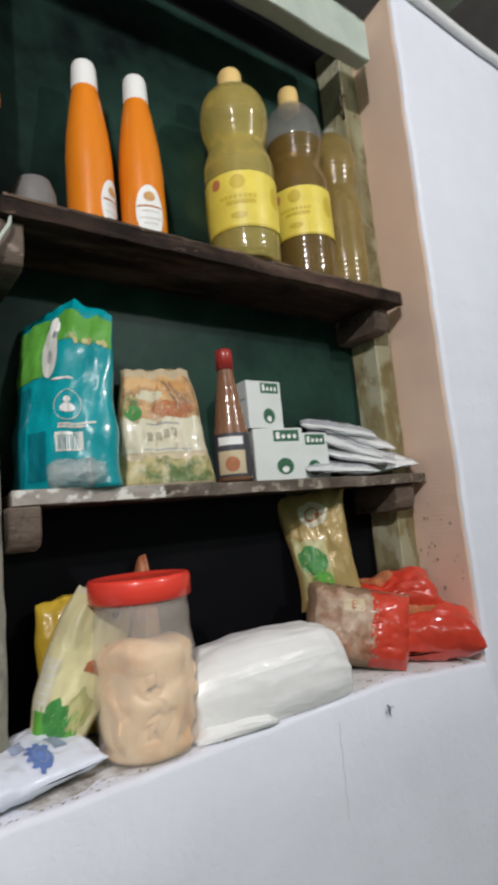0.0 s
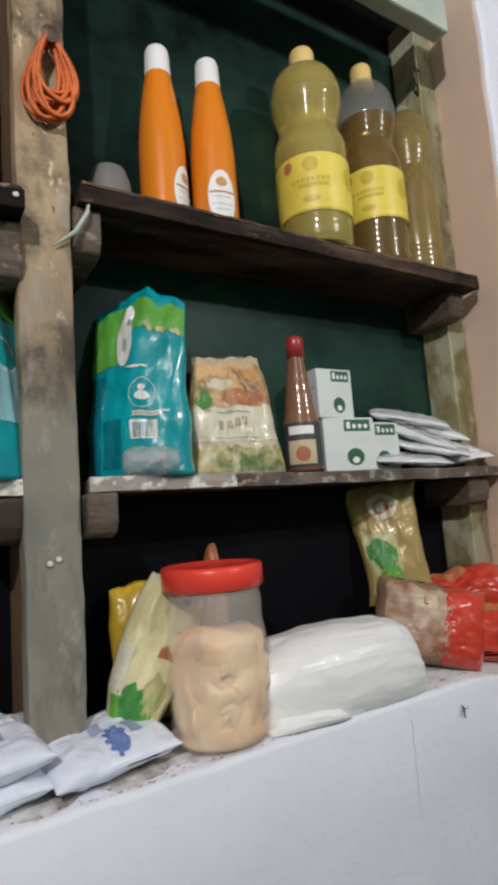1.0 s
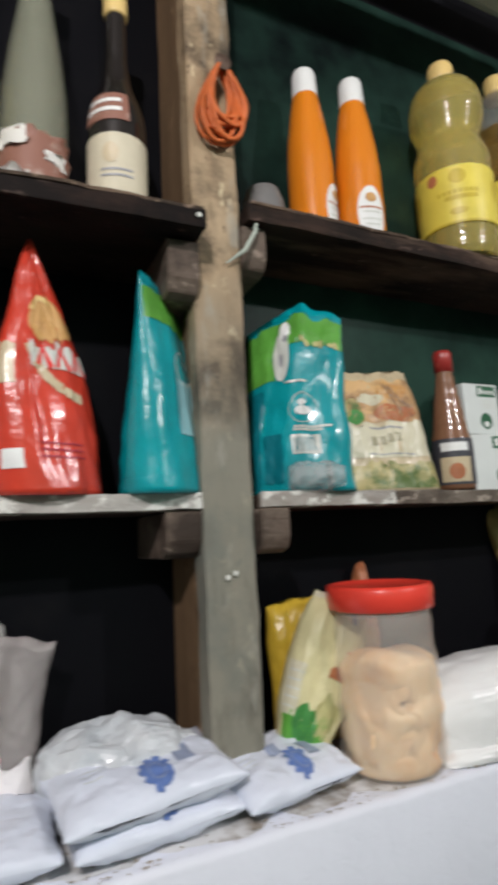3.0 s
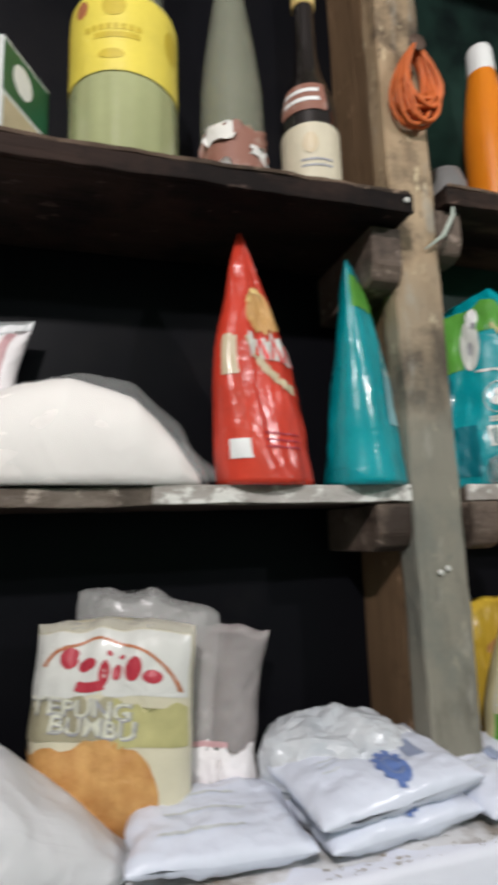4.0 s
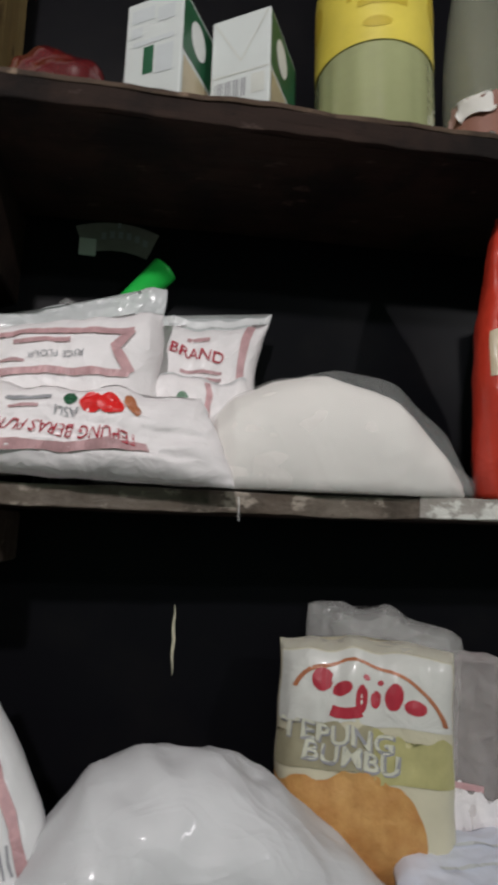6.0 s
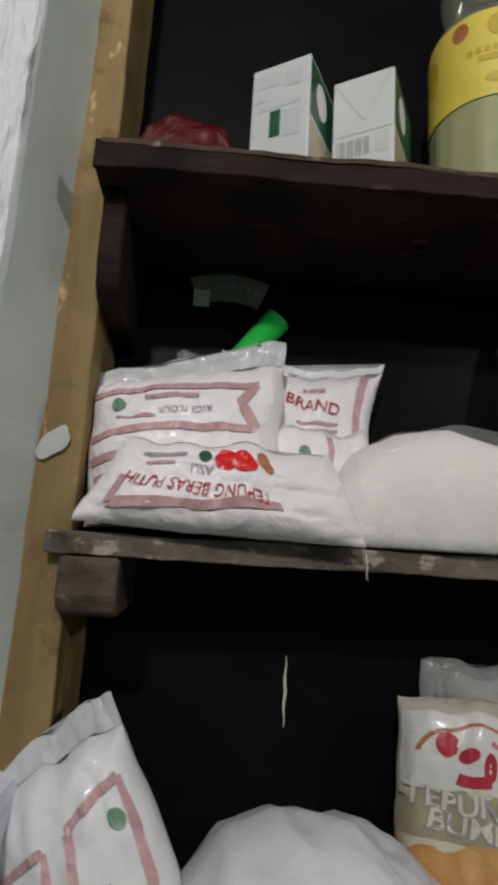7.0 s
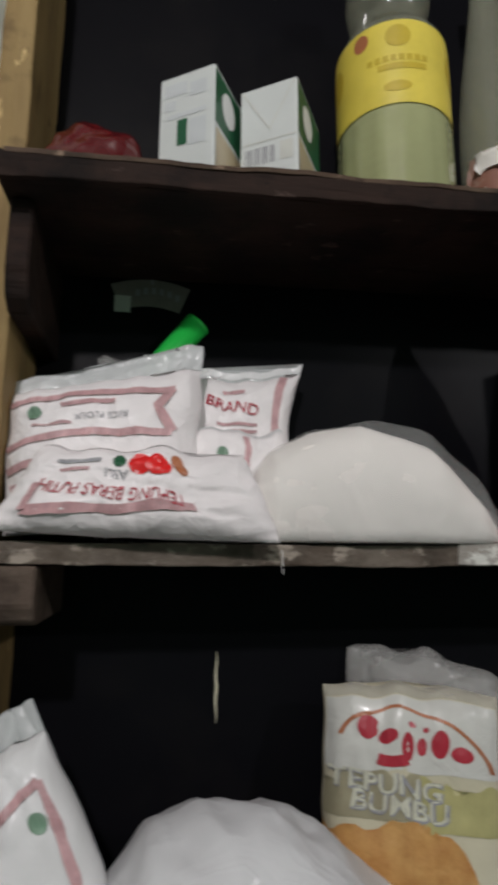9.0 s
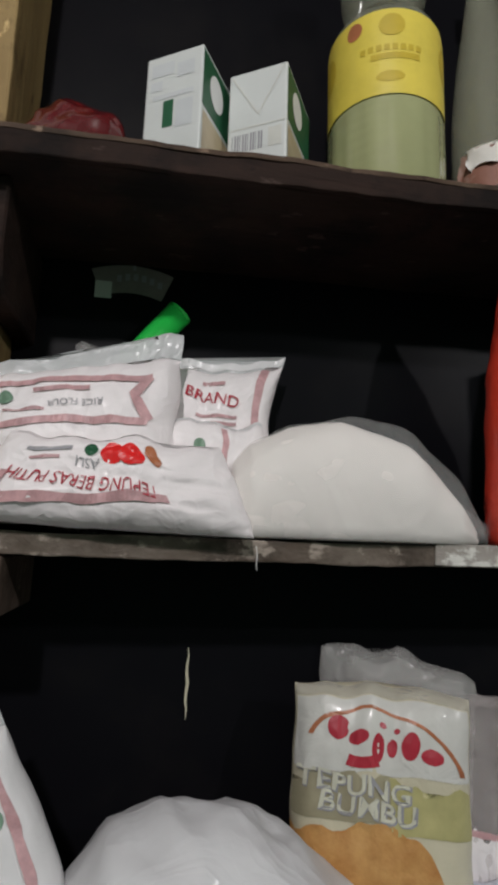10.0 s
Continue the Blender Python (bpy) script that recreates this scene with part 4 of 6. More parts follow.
# ---------------------------------------------------------------- right bay, top shelf
Z = TOPR + 0.002
syrup_bottle(0.402, 0.062, Z, 35, "tall orange syrup bottle with a white cap")
syrup_bottle(0.486, 0.05, Z, -12, "tall orange syrup bottle with an oval white label")
cup = thing("plastic_cup", "small grey upturned plastic cup on the shelf", "cup", pose(0.315, 0.065, Z))
part("wall", lathe(smooth_profile([(0.033, 0), (0.0335, 0.03), (0.031, 0.06), (0.024, 0.08)], 16)), M_greycap, cup, "", True)
part("rim", lathe([(0.034, 0), (0.0355, 0.004), (0.034, 0.008)], 30), M_greycap, cup, "", True)
oil_bottle(0.675, 0.028, Z, 0.064, 0.388, M_oil, "two litre bottle of yellow cooking oil", fill=0.86, lab=(0.13, 0.39), label_turn=-40)
oil_bottle(0.842, 0.047, Z, 0.06, 0.435, M_oildark, "bottle of darker used cooking oil", fill=0.7, label_turn=-52, upper=M_petdark, lab=(0.2, 0.43))
oil_bottle(0.976, 0.066, Z, 0.05, 0.43, M_oilolive, "unlabelled bottle of amber oil", fill=0.9, lab=None, cap=False)
hook = thing("wall_hook", "bent rusty nail hook on the jamb", "hook", pose(1.026, 0.06, 2.3))
part("wire", tube([(0.02, 0.02, 0), (0, -0.004, 0), (-0.012, -0.014, 0.004), (-0.022, -0.018, 0.016), (-0.026, -0.018, 0.03), (-0.018, -0.018, 0.042), (-0.006, -0.018, 0.04)], 0.0025), M_iron, hook, "", True)

# ---------------------------------------------------------------- right bay, middle shelf
Z = MID + 0.003
p = Pouch(0.158, 0.268, 0.085, "stand", 1.3, 0.005, 0.9, 0.4, 0.02, slump=0.07, peak=(0.25, 0.06))
t = pouch_thing("detergent_pouch", "large teal stand-up pouch with a green top", "pouch", p, pose(0.338, 0.052, Z, 0, 0, -46), M_teal, "teal pouches")
part("green_print", p.patch(-0.98, 0.99, 0.78, 0.94, 0.0011, 22, 8, wave=0.03), M_green, t, "bright green meadow print", True)
part("green_print", p.patch(-0.98, -0.3, 0.6, 0.8, 0.0012, 14, 8, wave=0.05), M_green, t, "", True)
for k in range(9):
    part("leaf_print", p.patch(0.12 + 0.09 * k, 0.22 + 0.09 * k, 0.775 + 0.012 * math.sin(k * 2.3), 0.805 + 0.012 * math.sin(k * 1.7), 0.0019, 6, 4, True), M_lime if k % 3 else M_leaf, t, "", True)
part("figure_print", p.patch(-0.34, 0.0, 0.58, 0.87, 0.0019, 10, 12, True, wave=0.02), M_silver_ink, t, "pale printed shape", True)
part("figure_print", p.patch(-0.2, 0.02, 0.82, 0.92, 0.0022, 8, 8, True), M_white_ink, t, "", True)
part("figure_mark", p.patch(-0.22, -0.12, 0.66, 0.74, 0.0026, 6, 6, True), M_grey_ink, t)
part("figure_mark", p.patch(-0.14, -0.02, 0.8, 0.84, 0.0028, 6, 6, True), M_grey_ink, t)
# shade of the pouch's left side and foot, laid on as darker patches
part("side_print_or_shade", p.patch(-0.98, -0.55, 0.02, 0.56, 0.0013, 8, 14), M_tealdark, t, "darker teal shade painted on the left side", True)
part("side_print_or_shade", p.patch(-0.5, -0.12, 0.05, 0.3, 0.0013, 8, 14), M_tealdark, t, "", True)
part("round_mark", p.arc(0.28, 0.43, 0.27, 0.078, 0, 360, 0.05, 0.0024), M_silver_ink, t)
part("fruit_mark", p.patch(0.12, 0.44, 0.39, 0.44, 0.0016, 8, 8, True), M_white_ink, t)
part("fruit_mark", p.patch(0.18, 0.34, 0.44, 0.475, 0.0016, 8, 8, True), M_white_ink, t)
part("barcode", p.patch(0.05, 0.55, 0.19, 0.29, 0.0014, 8, 6), M_silver_ink, t, "pale barcode box")
for k in range(9):
    part("barcode_line", p.patch(0.1 + k * 0.045, 0.12 + k * 0.045, 0.2, 0.275, 0.002, 1, 4), M_tealdark, t)
for u0, u1, v in ((-0.1, 0.35, 0.565), (0.1, 0.75, 0.325), (0.1, 0.6, 0.31)):
    part("print_bar", p.patch(u0, u1, v, v + 0.012, 0.0016, 10, 1), M_silver_ink, t)
seals(t, p, M_teal)
roll = thing("clear_roll", "small clear plastic roll lying on the shelf edge", "packet", pose(0.3, 0.012, Z + 0.019, 0, 90, -25))
part("wrap", lathe(smooth_profile([(0.014, 0), (0.0195, 0.008), (0.019, 0.05), (0.0175, 0.058), (0.012, 0.072)], 16), 22, lambda a, q: 0.08 * math.sin(a * 5 + q * 200)), M_haze, roll, "", True)
part("core", lathe([(0.012, 0.004), (0.014, 0.03), (0.011, 0.06)], 16, lambda a, q: 0.1 * math.sin(a * 4 + q * 150)), M_clear, roll, "", True)
part("seam", lathe([(0.0185, 0.05), (0.0205, 0.052), (0.0185, 0.055)], 18), M_haze, roll, "", True)

p = Pouch(0.152, 0.192, 0.055, "stand", 2.2, 0.006, 0.74, 0.2, 0.03)
t = pouch_thing("food_pouch", "beige printed food pouch with brown and green pictures", "pouch", p, pose(0.487, 0.045, Z, 0, 0, -16), M_beige)
part("picture", p.patch(-0.95, 0.95, 0.55, 0.92, 0.0011, 20, 10), M_picture, t, "busy brown and orange picture", True)
part("sky_print", p.patch(-0.1, 0.8, 0.74, 0.9, 0.0014, 14, 6, True), M_orangeprint, t, "", True)
part("hill_print", p.patch(-0.92, -0.5, 0.55, 0.76, 0.0015, 10, 8, True), M_herbs, t, "", True)
part("terracotta_print", p.patch(-0.2, 0.8, 0.55, 0.7, 0.0016, 14, 6, True), M_terracotta, t, "", True)
part("hat_print", p.patch(-0.6, 0.1, 0.7, 0.8, 0.0018, 10, 5, True), M_cream, t, "", True)
for u0, u1 in ((0.1, 0.5), (0.3, 0.7)):
    part("horn_print", p.stroke([(u0 + (u1 - u0) * k / 10, 0.86 - 0.2 * (k / 10) ** 1.6) for k in range(11)], 0.04, 0.0022), M_brown, t)
part("leaf_print", p.patch(-0.86, -0.45, 0.53, 0.66, 0.002, 8, 8, True), M_leaf, t, "", True)
part("cream_band", p.patch(-0.95, 0.96, 0.26, 0.54, 0.0012, 18, 6, wave=0.08), M_cream, t, "cream name band", True)
part("ingredient_print", p.patch(-0.96, 0.96, 0.02, 0.22, 0.0012, 18, 6, wave=0.06), M_herbs, t, "", True)
for k in range(4):
    part("name_shape", p.patch(-0.42 + k * 0.2, -0.28 + k * 0.2, 0.35 + 0.012 * k, 0.42 + 0.012 * k, 0.002, 4, 4), M_olive_ink, t)
part("print_bar", p.patch(-0.4, 0.4, 0.49, 0.505, 0.002, 8, 1), M_grey_ink, t)
part("print_bar", p.patch(-0.5, 0.6, 0.28, 0.29, 0.002, 8, 1), M_grey_ink, t)
seals(t, p, M_beige)

s = thing("sauce_bottle", "slim brown glass sauce bottle with a red cap", "bottle", pose(0.605, 0.03, Z, 0, 0, -38) @ Matrix.Diagonal((1, 1, 0.94, 1)))
prof = smooth_profile([(0.028, 0), (0.0305, 0.006), (0.0305, 0.08), (0.027, 0.095), (0.02, 0.15), (0.0135, 0.195), (0.0125, 0.205)], 40)
part("glass", lathe([(0, 0)] + prof, 36, lambda a, q: 0.012 * math.sin(q * 900) if 0.1 < q < 0.19 else 0), M_sauce, s, "", True)
rf = radius_of(prof)
la = part("label", band(rf, -170, -10, 0.008, 0.083, 0.0008, 28, 4), M_black_ink, s, "dark label", True)
part("label_panel", band(rf, -132, -48, 0.012, 0.052, 0.0014, 16, 4), M_beige, la, "", True)
part("label_picture", band(rf, -110, -68, 0.016, 0.042, 0.002, 10, 6, "oval"), M_terracotta, la, "", True)
part("name_shape", band(rf, -128, -52, 0.062, 0.076, 0.0014, 14, 2), M_white_ink, la, "pale name shape", True)
part("cap", lathe([(0.0145, 0.2), (0.0145, 0.232), (0.0125, 0.237), (0, 0.238)], 24, lambda a, q: 0.02 * math.sin(a * 24)), M_darkcap, s, "dark red screw cap", True)


def coconut_carton(m, w, d, h):
    t = carton("milk_carton", "small white coconut milk carton with a green logo", w, d, h, m)
    f = -d / 2 - 0.0004
    part("logo_panel", sheet(-w * 0.1, w * 0.42, h * 0.74, h * 0.96, f), M_darkgreen, t, "dark green logo panel")
    for k in range(4):
        x = -w * 0.05 + k * w * 0.115
        part("logo_shape", sheet(x, x + w * 0.075, h * 0.79, h * (0.92 if k == 0 else 0.88), f - 0.0003, k > 0), M_white_ink, t)
    part("coconut_print", sheet(-w * 0.08, w * 0.26, h * 0.1, h * 0.42, f, True), M_darkgreen, t)
    part("coconut_flesh", sheet(0.02 * w, w * 0.16, h * 0.14, h * 0.26, f - 0.0003, True), M_white_ink, t)
    for k in range(4):
        part("print_bar", sheet(w * 0.02, w * 0.4, h * (0.52 + 0.045 * k), h * (0.535 + 0.045 * k), f), M_silver_ink, t)
    part("fold_line", sheet(-w * 0.49, w * 0.49, h * 0.97, h * 0.975, f), M_silver_ink, t)
    part("side_print_or_shade", side_sheet(-d * 0.4, d * 0.4, h * 0.15, h * 0.4, -w / 2 - 0.0004), M_silver_ink, t)
    part("side_bar", side_sheet(-d * 0.4, d * 0.2, h * 0.6, h * 0.64, -w / 2 - 0.0004), M_grey_ink, t)
    return t


coconut_carton(pose(0.713, 0.058, Z, 0, 0, -12), 0.098, 0.055, 0.092)
coconut_carton(pose(0.693, 0.07, Z + 0.093, 0, 0, -2), 0.075, 0.06, 0.086)
coconut_carton(pose(0.815, 0.092, Z, 0, 0, -6), 0.09, 0.05, 0.092)
straw = thing("drinking_straw", "thin grey straw leaning against the backing", "straw", pose(0.79, 0.112, Z))
part("stem", tube([(0, 0, 0), (-0.004, 0, 0.1), (-0.01, 0.004, 0.175)], 0.0035), M_grey_ink, straw, "", True)

random.seed(5)
for k, (x, y, dz, rz, tip) in enumerate(((0.86, 0.045, 0.0, -20, 4), (0.97, 0.045, 0.0, -30, -5), (0.9, 0.05, 0.018, -48, 16), (0.96, 0.055, 0.02, -22, 10), (0.88, 0.06, 0.036, -38, 22), (0.93, 0.06, 0.046, -28, 18), (0.885, 0.075, 0.062, -34, 14))):
    p = Pouch(0.15, 0.085, 0.017, "pillow", 3 + k * 0.7, 0.004)
    t = pouch_thing("sachet", "flat white and grey sachet in a loose pile", "sachet", p, pose(x, y - 0.02, Z + 0.011 + dz * 1.35, 0, 0, rz) @ pose(0, 0, 0, -72, tip, 0), M_white if k % 2 else M_foil, "pile of sachets")
    part("stripe_print", p.patch(-0.95, 0.95, 0.2, 0.36, 0.0011, 14, 3), M_greystripe, t, "", True)
    part("stripe_print", p.patch(-0.5, 0.4, 0.5, 0.75, 0.0011, 10, 4, True), M_grey_ink, t, "", True)

# ---------------------------------------------------------------- right bay, ledge
Z = LEDGE + 0.003
j = thing("cracker_jar", "clear plastic jar of raw crackers with a red lid", "jar", pose(0.4, -0.022, Z, 0, 0, 15) @ Matrix.Diagonal((1, 1, 0.955, 1)))
jk = [(0.056, 0), (0.0625, 0.008), (0.064, 0.05), (0.0665, 0.075), (0.063, 0.1), (0.0655, 0.125), (0.061, 0.15), (0.0615, 0.178), (0.059, 0.19), (0.058, 0.205)]
prof = smooth_profile(jk, 48)
part("wall", lathe([(0, 0)] + prof, 44, lambda a, q: 0.012 * math.sin(a * 4 + q * 30)), M_jar, j, "clear ribbed plastic wall", True)
inner = lathe([(0, 0.002)] + [(r * 0.955, z + 0.002) for r, z in prof if z < 0.136] + [(0.052, 0.141), (0.035, 0.144), (0.015, 0.142), (0, 0.142)], 64)
for v in inner.verts:
    k = Vector((v.co.x * 26, v.co.y * 26, v.co.z * 17))
    ridge = 1 - 2 * abs(noise.noise(k + noise.noise_vector(k * 0.7) * 0.8))
    if v.co.z > 0.01:
        f = 1 - 0.24 * max(0, 0.62 - ridge) - 0.06 * abs(noise.noise(k * 2.5))
        v.co.x *= f
        v.co.y *= f
    v.co.z += min(1, max(0, (v.co.z - 0.08) / 0.06)) * (0.02 * noise.noise(k * 0.5) - 0.1 * v.co.x * (v.co.x < 0) - 0.006)
part("crackers", inner, M_cracker, j, "pale orange raw crackers filling the jar", True)
random.seed(8)
for k in range(18):
    a, q = random.uniform(-3.2, 0.5), random.uniform(0.03, 0.112)
    rr = random.uniform(0.02, 0.03)
    c = bmesh.new()
    rings = []
    for s in (0.0, 0.4, 0.75, 1.0):
        rings.append([c.verts.new((s * rr * math.cos(b) * (1 + 0.2 * math.sin(2 * b + k)), 0.003 * s * s * math.cos(2 * b + k * 1.3) + 0.0055 * (s * math.cos(b)) ** 2, s * rr * math.sin(b) * (0.8 + 0.2 * math.sin(3 * b + k)))) for b in [2 * math.pi * i / 18 for i in range(18)]])
    for A, Bq in zip(rings, rings[1:]):
        for i in range(18):
            c.faces.new((A[i], A[(i + 1) % 18], Bq[(i + 1) % 18], Bq[i]))
    bmesh.ops.remove_doubles(c, verts=c.verts[:], dist=1e-6)
    ob = part("cracker", c, M_chip, j, "", True)
    ob.matrix_basis = pose(0.0572 * math.cos(a), 0.0572 * math.sin(a), q, random.uniform(-7, 7), random.uniform(-60, 60), math.degrees(a) + 90 + random.uniform(-8, 8))
lid = part("lid", lathe([(0.064, 0.193), (0.0665, 0.195), (0.0668, 0.219), (0.0645, 0.2235), (0.058, 0.224), (0.054, 0.2215), (0, 0.2215)], 60, lambda a, q: 0.004 * math.sin(a * 60) if q < 0.218 else 0), M_lid, j, "red screw lid", True)
part("thread", lathe([(0.0595, 0.187), (0.0615, 0.19), (0.0595, 0.194)], 40), M_jar, j, "", True)

p = Pouch(0.05, 0.2, 0.05, "pillow", 4.4, 0.005, 1.5, -4.0)
t = pouch_thing("snack_pouch", "cream and green snack pouch leaning on the jar", "pouch", p, pose(0.284, 0.016, Z + 0.012, -6, 25, -14), M_paleolive)
part("leaf_print", p.patch(-0.92, 0.5, 0.02, 0.28, 0.0012, 16, 10, wave=0.06), M_green, t, "bright green vegetable print", True)
part("leaf_print", p.patch(-0.7, 0.1, 0.08, 0.34, 0.0018, 12, 10, True, wave=0.05), M_leaf, t, "", True)
part("lime_print", p.patch(-0.1, 0.7, 0.18, 0.42, 0.0015, 12, 10, True, wave=0.05), M_lime, t, "", True)
part("side_label", p.patch(-0.96, -0.62, 0.25, 0.55, 0.0018, 6, 8), M_cream, t, "white side label", True)
for k in range(5):
    part("print_bar", p.patch(-0.92, -0.66, 0.29 + 0.05 * k, 0.3 + 0.05 * k, 0.0023, 4, 1), M_silver_ink, t)
part("name_shape", p.patch(0.0, 0.8, 0.52, 0.58, 0.0018, 10, 4, wave=0.04), M_terracotta, t)
part("name_shape", p.patch(0.3, 0.9, 0.64, 0.7, 0.0018, 10, 4, wave=0.04), M_terracotta, t)
part("dark_corner", p.patch(0.25, 0.5, 0.86, 0.97, 0.0018, 5, 5, True), M_black_ink, t)
seals(t, p, M_cream, True)
p = Pouch(0.1, 0.19, 0.045, "pillow", 5.1, 0.005, slant=-0.06)
t = pouch_thing("snack_pouch", "yellow snack pouch behind the jar", "pouch", p, pose(0.347, 0.082, Z + 0.004, -4, 0, -8), M_yellow)
part("name_shape", p.patch(-0.5, 0.6, 0.6, 0.72, 0.0014, 10, 4, True), M_orangeprint, t)
seals(t, p, M_yellow, True)
p = Pouch(0.1, 0.232, 0.035, "pillow", 6.1, 0.004, 0.12)
t = pouch_thing("snack_pouch", "orange-red snack pouch hidden behind the jar", "pouch", p, pose(0.445, 0.095, Z, -3, 6, 5), M_terracotta)
part("name_shape", p.patch(-0.5, 0.6, 0.4, 0.6, 0.0014, 10, 4, True), M_orangeprint, t)
seals(t, p, M_terracotta)

w = thing("plastic_bag", "stuffed white plastic bag pulled tight at one end", "bag", pose(0.597, -0.014, Z - 0.002, 0, 0, -4))
part("bag_body", loaf((-0.155, -0.14, -0.1, -0.04, 0.03, 0.085, 0.112, 0.128, 0.136), (0.03, 0.08, 0.101, 0.11, 0.111, 0.106, 0.094, 0.07, 0.03), (0.05, 0.115, 0.14, 0.148, 0.148, 0.14, 0.125, 0.095, 0.04), 2.4, 1.7, 0.02, 0.02, n=90, m=120, pleat=0.03), M_pleated, w, "", True)
fold = part("loose_fold", loaf((-0.06, -0.045, 0.0, 0.045, 0.06), (0.004, 0.016, 0.02, 0.014, 0.003), (0.012, 0.026, 0.03, 0.024, 0.01), 2.1, 3.2, 0.12, 0.1), M_pleated, w, "loose crumpled film at the foot", True)
fold.matrix_basis = pose(-0.09, -0.062, 0.001, 0, 0, -6)

p = Pouch(0.178, 0.13, 0.085, "pillow", 7.7, 0.007)
eb = pouch_thing("noodle_bag", "brown patterned food bag with a red end", "bag", p, pose(0.8, 0.0, Z + 0.004, -14, 12, -38), M_brown)
part("red_end", p.patch(0.2, 0.97, 0.03, 0.97, 0.0012, 14, 20), M_red, eb, "glossy red end", True)
part("pale_print", p.patch(-0.85, 0.3, 0.1, 0.9, 0.0011, 16, 12, wave=0.1), M_mottle, eb, "mottled reddish-brown print", True)
part("letter_box", p.patch(-0.35, 0.05, 0.66, 0.82, 0.0017, 6, 5), M_beige, eb)
part("letter", p.words("E", -0.15, 0.74, 0.1, 0.004), M_terracotta, eb)
seals(eb, p, M_brown)
for lab, m, seed in (("glossy red plastic food packet on the ledge", pose(0.957, -0.05, Z + 0.002, 0, 0, -36) @ pose(0, 0, 0, -58, 0, 0), 8.3), ("glossy red plastic food packet lying on another", pose(0.945, 0.02, Z + 0.058, 0, 0, -40) @ pose(0, 0, 0, -52, -8, 0), 9.6)):
    p = Pouch(0.19, 0.1, 0.09, "pillow", seed, 0.008)
    t = pouch_thing("red_packet", lab, "packet", p, m, M_red, "red packets")
    part("dull_print", p.patch(-0.55, 0.2, 0.5, 0.86, 0.0012, 14, 8, True, wave=0.05), M_terracotta, t, "dull brownish print", True)
    seals(t, p, M_red, True)
p = Pouch(0.122, 0.222, 0.045, "pillow", 10.4, 0.006, 1.25, 1.4, lean=-0.014)
t = pouch_thing("seasoning_pouch", "gold and lime seasoning pouch propped upright", "pouch", p, pose(0.828, 0.062, Z + 0.095, -8, -4, -38), M_gold)
part("lime_print", p.patch(-0.85, 0.15, 0.08, 0.58, 0.0012, 12, 12, wave=0.05), M_lime, t, "lime green panel", True)
part("leaf_print", p.patch(-0.8, 0.1, 0.28, 0.52, 0.0018, 10, 8, True, wave=0.04), M_leaf, t, "", True)
part("leaf_print", p.patch(-0.6, 0.15, 0.1, 0.3, 0.0018, 10, 8, True, wave=0.04), M_green, t, "", True)
part("round_label", p.patch(-0.42, 0.42, 0.68, 0.9, 0.0014, 12, 12, True), M_cream, t, "round cream label", True)
part("name_shape", p.arc(-0.02, 0.79, 0.22, 0.05, 20, 320, 0.3, 0.002), M_terracotta, t)
part("name_shape", p.patch(-0.05, 0.3, 0.76, 0.8, 0.002, 6, 3, True), M_terracotta, t)
seals(t, p, M_gold, True)
twig = thing("dead_insect", "tiny dark dry husk on the wall below the ledge", "husk", pose(0.772, WF - 0.003, 1.098) @ Matrix.Diagonal((0.75, 0.75, 0.75, 1)))
part("husk", tube([(0, 0, 0), (0.003, -0.002, -0.008), (0.001, -0.003, -0.018), (0.005, -0.002, -0.026)], [0.001, 0.0022, 0.0018, 0.0006], 6), M_black_ink, twig)
part("leg", tube([(0.002, -0.002, -0.008), (0.012, -0.004, -0.006), (0.015, -0.003, -0.012)], 0.0006, 5), M_black_ink, twig)
part("leg", tube([(0.002, -0.002, -0.012), (-0.008, -0.004, -0.01), (-0.01, -0.003, -0.017)], 0.0006, 5), M_black_ink, twig)
crack = tube([(0.668 + 0.0015 * math.sin(k * 2.2), WF - 0.0005, 1.1 - 0.012 * k) for k in range(12)], 0.0005, 5)
structure("trim", crack, M_silver_ink, "thin grey drip line down the white wall", "stain")

# ---------------------------------------------------------------- post between the bays
rb = thing("rubber_bands", "bundle of orange rubber bands hung on a nail", "rubber bands", pose(0.214, -0.012, 2.025))
part("nail", tube([(0, 0.03, 0), (0, -0.02, 0.004)], 0.0025), M_iron, rb)
part("nail_head", lathe([(0, 0), (0.011, 0.001), (0.012, 0.004), (0.004, 0.007), (0, 0.007)], 14), M_iron, rb).matrix_basis = pose(0, -0.018, 0.004, 90, 0, 0)
random.seed(2)
for k in range(20):
    L, W, off = random.uniform(0.07, 0.11), random.uniform(0.02, 0.034), random.uniform(-0.006, 0.006)
    yy = -0.003 - 0.0009 * k
    pts = [(off * (1 - math.cos(a)) + W * math.sin(a) * (0.45 + 0.55 * (1 - math.cos(a)) / 2), yy + 0.002 * math.sin(3 * a + k), -L / 2 * (1 - math.cos(a)) + 0.003) for a in [2 * math.pi * i / 26 for i in range(27)]]
    part("band", tube(pts, 0.0027, 6), M_rubber, rb, "", True)
chip = thing("wood_splinter", "pale split wood splinter at the post", "splinter", pose(0.245, -0.012, 1.775))
part("sliver", tube([(-0.03, 0, -0.02), (-0.005, -0.005, 0.0), (0.012, -0.004, 0.03), (0.018, 0.0, 0.062)], [0.001, 0.003, 0.0028, 0.001], 6), M_palegreen, chip)
